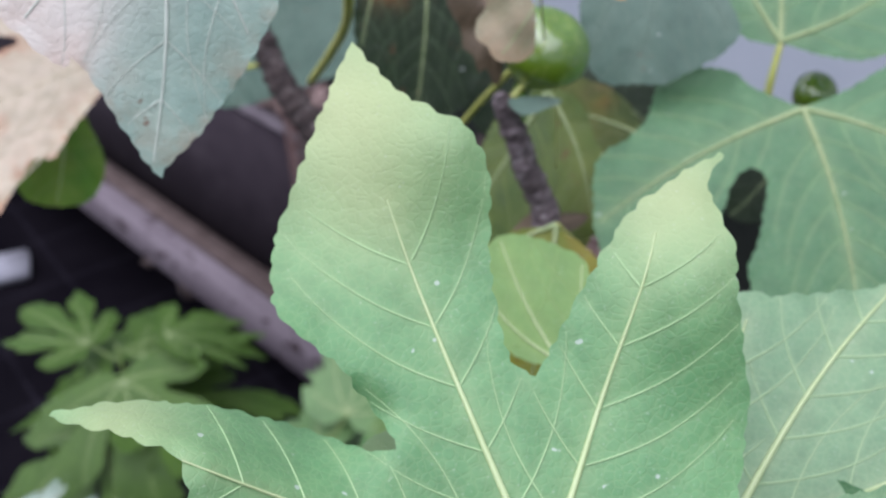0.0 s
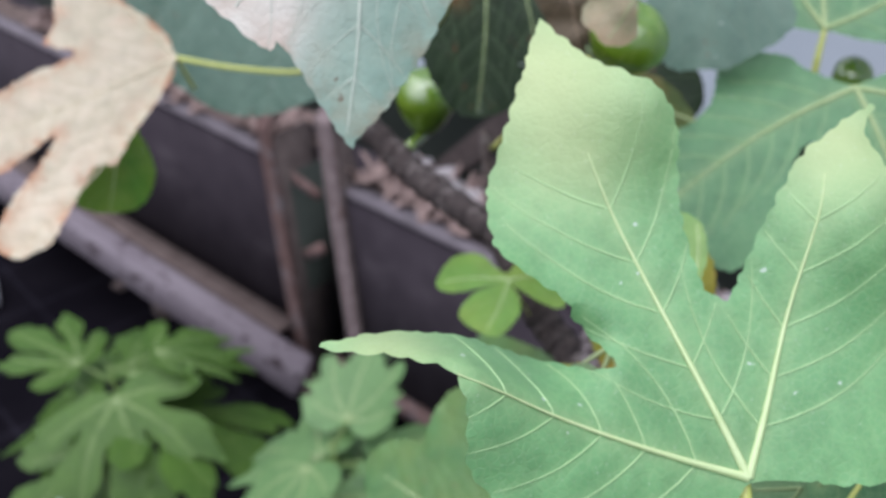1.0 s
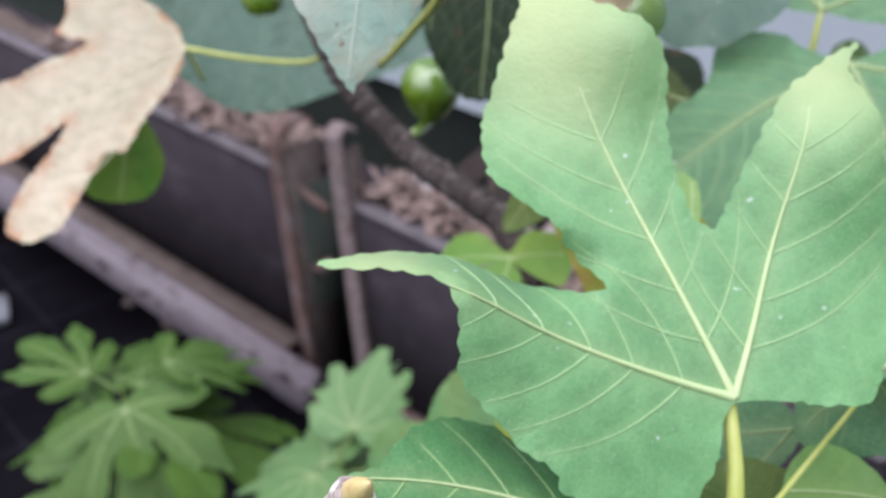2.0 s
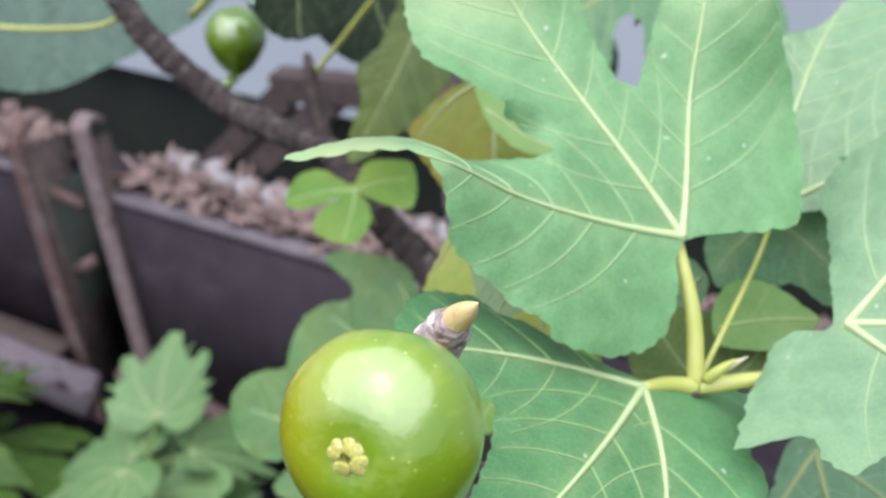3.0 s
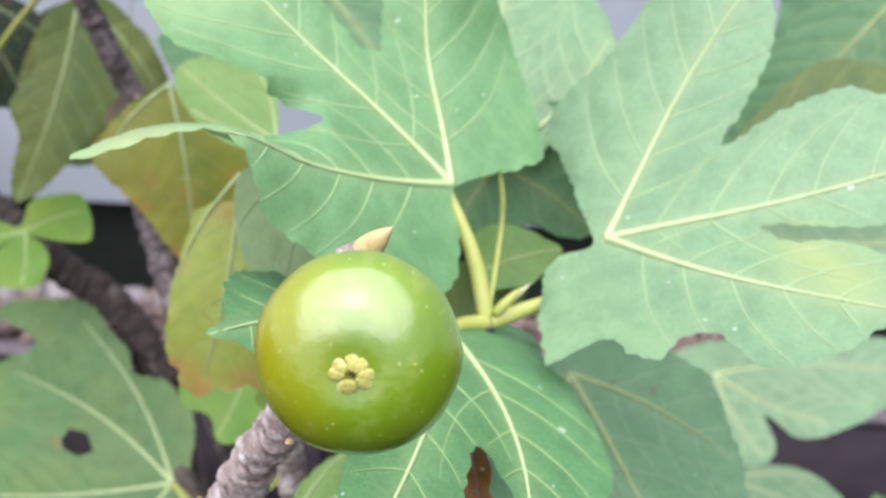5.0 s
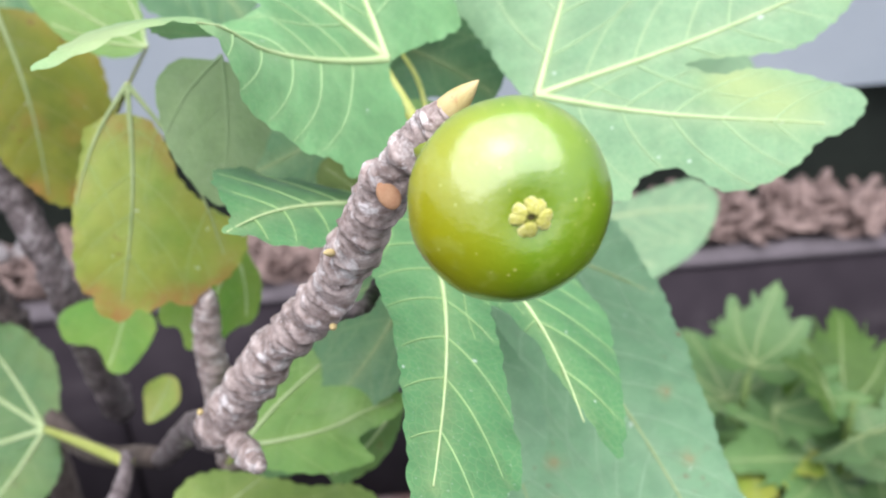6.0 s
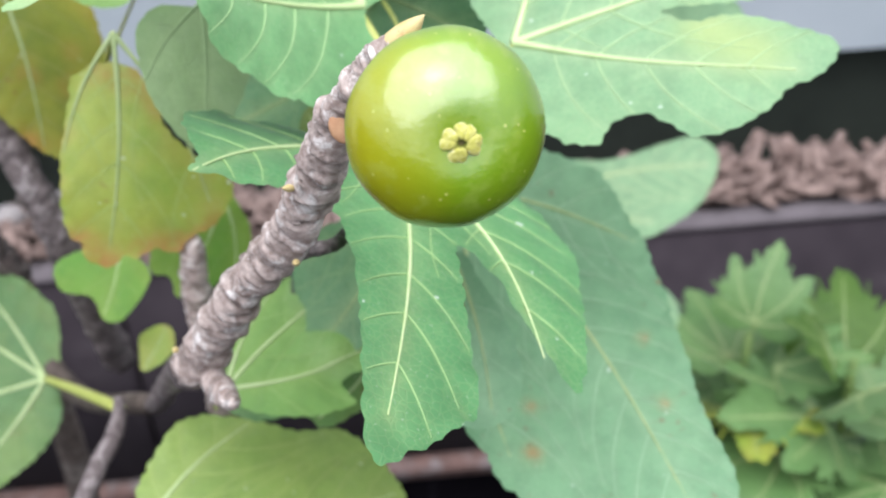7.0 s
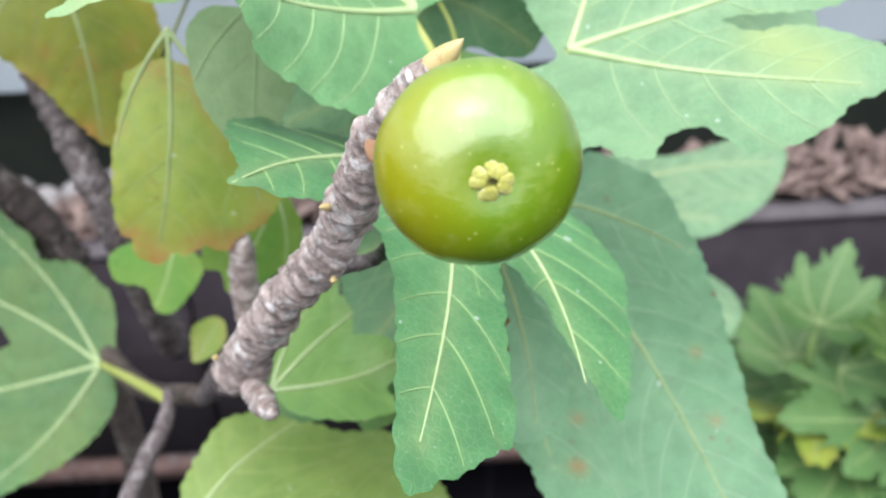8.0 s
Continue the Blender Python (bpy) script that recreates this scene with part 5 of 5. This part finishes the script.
fig_leaf((0.1145, 0.3251, 0.6906), (-0.6003, 0.6838, -0.4149), (-0.3656, -0.3648, 0.8563),
         rim=[(-110.0, 6.0), (-60.0, 30.0), (-40.0, 48.0), (-26.0, 50.0), (-14.0, 72.0), (0.0, 86.0), (10.0, 74.0), (22.0, 58.0), (36.0, 54.0), (56.0, 34.0), (100.0, 8.0)],
         veins=[(-1, 82), (-34, 46), (34, 50)], bend=(1.0, 0.0, -1.0), look='moss')
fig_leaf((0.1078, 0.5088, 0.6082), (-0.7025, -0.007, -0.7116), (-0.2858, -0.4654, 0.8377),
         rim=[(-100.0, 4.0), (-50.0, 14.0), (-22.0, 22.0), (0.0, 30.0), (16.0, 23.0), (46.0, 16.0), (100.0, 4.0)],
         veins=[(0, 28)], bend=(3.0, 0.0, -3.0), look='yellow', label='small yellow withering fig leaf')
fig_leaf((0.128, 0.452, 0.722), (-0.72, -0.05, -0.69), (-0.4, -0.6, 0.7),
         rim=[(-120.0, 5.0), (-62.0, 24.0), (-40.0, 40.0), (-24.0, 44.0), (-14.0, 53.0), (0.0, 60.0), (9.0, 52.0), (20.0, 56.0), (34.0, 44.0), (52.0, 36.0), (80.0, 22.0), (120.0, 6.0)],
         veins=[(0, 55), (-34, 38), (36, 38)], bend=(1.0, 0.0, -1.0), look='lush')
fig_leaf((0.0766, 0.6296, 0.515), (-0.8669, 0.4862, 0.1101), (-0.42, -0.56, 0.72),
         rim=[(122.0, 26.6), (108.8, 47.0), (94.8, 62.1), (84.8, 75.3), (69.6, 86.7), (71.0, 102.4), (67.5, 119.2), (65.8, 135.4), (64.3, 151.0), (56.8, 166.0), (47.4, 188.4), (42.7, 190.1), (45.3, 160.5), (43.1, 150.4), (35.3, 163.2), (28.5, 170.5), (22.5, 168.7), (15.5, 162.8), (13.4, 163.5), (10.0, 184.6), (5.1, 201.2), (0.3, 204.0), (-6.8, 191.4), (-12.1, 171.5), (-13.9, 149.4), (-11.5, 127.6), (-9.2, 112.9), (-15.9, 133.8), (-20.7, 149.8), (-24.8, 146.4), (-28.8, 125.3), (-27.4, 100.1), (-32.1, 113.5), (-36.3, 125.9), (-41.4, 124.2), (-47.7, 103.2), (-62.4, 72.7), (-80.9, 48.2), (-102.3, 30.6), (-123.7, 15.1)],
         veins=[(35, 150), (0, 180), (-38.9, 112), (60, 140)], bend=(0.6, 0.0, -0.6), stalk=[(0.058, 0.545, 0.570), (0.038, 0.458, 0.626)], look='moss', burn=[(20, 93, 3, 0.6)], hole=[(21.8, 91.9), (28.1, 89.1), (30.5, 75.5), (22.6, 64.7), (16.6, 74.7), (18.2, 87.0)], label='green fig leaf with rounded lobes and a small eaten hole')
fig_leaf((0.044, 0.7443, 0.687), (-0.4499, -0.7029, -0.5509), (-0.0912, -0.5775, 0.8113),
         rim=[(49.2, 7.3), (43.7, 28.1), (26.8, 46.0), (-10.9, 45.8), (-36.9, 30.4), (-54.5, 15.2), (-52.2, 5.1), (-81.2, 44.7), (-124.8, 47.1), (-145.5, 35.9), (-174.9, 23.1), (133.9, 5.9), (109.3, 29.3), (88.8, 44.8), (62.5, 53.0), (52.7, 44.1), (49.9, 24.0)],
         veins=[(-2, 41), (-115, 39), (64, 47)], bend=(2.0, 0.0, 2.0), look='lush')
fig_leaf((0.1049, 0.5346, 0.6572), (-0.7606, -0.46, -0.4581), (-0.2536, -0.439, 0.862),
         rim=[(-84.8, 6.8), (-59.0, 24.5), (-17.2, 41.2), (0.0, 42.8), (18.2, 32.1), (42.4, 40.6), (66.5, 38.4), (85.1, 19.5)],
         veins=[(1, 40)], bend=(1.0, 0.0, -1.0), look='lush')
fig_leaf((0.18, 0.3684, 0.8539), (0.6244, 0.644, 0.442), (-0.1013, -0.4943, 0.8634),
         rim=[(-21.2, 8.2), (-36.1, 36.5), (-36.3, 67.0), (-33.3, 90.1), (-20.9, 95.5), (-5.2, 115.3), (0.5, 146.3), (10.6, 143.7), (22.5, 121.6), (34.8, 92.1), (44.4, 58.7), (59.4, 29.8), (80.0, 10.3)],
         veins=[(-2, 136), (-30, 81), (29, 100)], bend=(1.0, 0.0, -1.0), look='mint')
fig_leaf((0.3755, 0.3886, 0.7916), (0.8024, -0.5213, 0.2905), (-0.5405, -0.4286, 0.724),
         rim=[(173.4, 3.8), (-40.1, 34.8), (-28.8, 67.7), (-12.5, 92.0), (4.5, 106.6), (16.6, 95.3), (34.8, 23.9)],
         veins=[(4, 100)], bend=(1.0, 0.0, -1.0), look='yellowing')
fig_leaf((0.1166, 0.6938, 0.7768), (0.9809, 0.1642, 0.1044), (0.0009, -0.5403, 0.8414),
         rim=[(122.1, 4.8), (173.8, 19.7), (-95.1, 12.0), (-36.4, 7.7), (-19.7, 16.0), (-0.0, 27.9), (16.7, 22.2), (45.4, 10.2)],
         veins=[(1, 24)], bend=(8.0, 0.0, 4.0), look='withered')
fig_leaf((0.1248, 0.6654, 0.8702), (0.4166, 0.7348, 0.5352), (-0.0071, -0.5861, 0.8102),
         rim=[(-109.5, 26.2), (-74.4, 10.0), (12.7, 5.1), (-113.3, 3.1), (-132.1, 19.3)],
         veins=[(-24, 4)], bend=(8.0, 0.0, 4.0), look='slate')
# three added leaves, coloured near black, stand in for the shade in the gaps
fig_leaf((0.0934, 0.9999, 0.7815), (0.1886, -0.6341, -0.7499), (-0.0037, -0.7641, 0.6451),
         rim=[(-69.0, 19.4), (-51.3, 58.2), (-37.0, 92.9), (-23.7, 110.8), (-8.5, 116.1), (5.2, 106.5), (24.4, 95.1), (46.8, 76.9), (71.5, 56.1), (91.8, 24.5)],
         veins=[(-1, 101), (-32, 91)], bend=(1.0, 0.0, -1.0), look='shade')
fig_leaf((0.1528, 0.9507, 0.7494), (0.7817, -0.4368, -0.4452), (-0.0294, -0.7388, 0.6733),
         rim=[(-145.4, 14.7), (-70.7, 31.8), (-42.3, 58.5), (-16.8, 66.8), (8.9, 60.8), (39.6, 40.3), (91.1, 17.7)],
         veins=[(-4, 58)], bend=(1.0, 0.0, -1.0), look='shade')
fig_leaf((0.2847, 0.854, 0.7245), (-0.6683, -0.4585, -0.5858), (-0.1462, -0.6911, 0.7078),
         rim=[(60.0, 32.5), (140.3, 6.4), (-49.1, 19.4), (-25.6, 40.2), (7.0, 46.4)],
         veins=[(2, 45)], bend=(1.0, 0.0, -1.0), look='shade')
fig_leaf((0.0737, 0.2513, 0.8162), (-0.4381, -0.6992, -0.5649), (-0.3109, -0.4718, 0.8251),
         rim=[(46.0, 3.0), (-60.0, 6.0), (-30.0, 15.0), (-16.0, 21.0), (-17.0, 27.0), (-6.0, 29.0), (-7.0, 36.0), (-2.0, 41.0), (1.0, 45.0), (3.0, 38.0), (8.0, 35.0), (6.0, 29.0), (15.0, 25.0), (26.0, 14.0)],
         veins=[(-1, 44)], bend=(9.0, 0.0, 4.0), lifts=[(0.0, 18.0, 3.0, 4.0), (3.0, 30.0, -3.0, 4.0), (-3.0, 38.0, 2.5, 3.5)], look='withered', burn=[(0, 14, 14, 0.9), (-5, 34, 9, 0.7)], label='brown shrivelled dead piece of leaf')
fig_leaf((0.1131, 0.2721, 0.7785), (-0.3, -0.6, -0.7), (-0.35, -0.45, 0.82),
         rim=[(94.7, 8.8), (48.6, 21.6), (30.5, 39.9), (23.0, 58.6), (15.2, 73.7), (2.2, 74.6), (-9.6, 61.9), (-19.1, 38.9), (-29.0, 15.5), (-100.0, 4.0)],
         veins=[(5, 68)], bend=(1.0, 0.0, -1.0), look='dusty')
fig_leaf((0.14, 0.3336, 0.7865), (-0.2824, 0.8514, 0.442), (-0.289, -0.5148, 0.8071),
         rim=[(83.2, 1.9), (-67.3, 19.0), (-41.4, 34.4), (-17.3, 43.3), (3.9, 47.3), (28.6, 39.9), (56.2, 37.8), (81.9, 41.2), (95.2, 26.8)],
         veins=[(-1, 44), (79, 38)], bend=(1.0, 0.0, -1.0), look='yellowing')
fig_leaf((0.5512, 0.4122, 0.8432), (-0.7392, 0.2629, -0.6201), (-0.6641, -0.4377, 0.6061),
         rim=[(102.0, 13.6), (-60.4, 31.0), (-50.6, 70.9), (-37.3, 95.7), (-15.2, 114.8), (-2.2, 156.7), (2.9, 159.3), (10.4, 119.8), (25.7, 89.6), (51.6, 78.3), (77.5, 51.1)],
         veins=[(0, 152), (-42, 71)], bend=(1.0, 0.0, -1.0), look='deep')
fig_leaf((0.4597, 0.3279, 0.7179), (-0.6013, 0.7949, -0.0807), (-0.5557, -0.3435, 0.7571),
         rim=[(-116.7, 15.8), (-37.3, 39.8), (-16.2, 68.3), (-0.8, 95.4), (12.2, 76.8), (35.1, 42.1), (106.8, 19.7)],
         veins=[(0, 88)], bend=(1.0, 0.0, -1.0), look='mint')
fig_leaf((0.1601, 0.3935, 0.8055), (-0.8758, 0.3626, -0.3186), (-0.4715, -0.501, 0.7257),
         rim=[(167.0, 4.0), (-70.4, 17.5), (-47.7, 34.3), (-28.9, 46.1), (-7.9, 53.6), (11.0, 52.6), (32.9, 43.6), (54.9, 26.5)],
         veins=[(3, 50), (-40, 37)], bend=(1.0, 0.0, -1.0), look='deep')
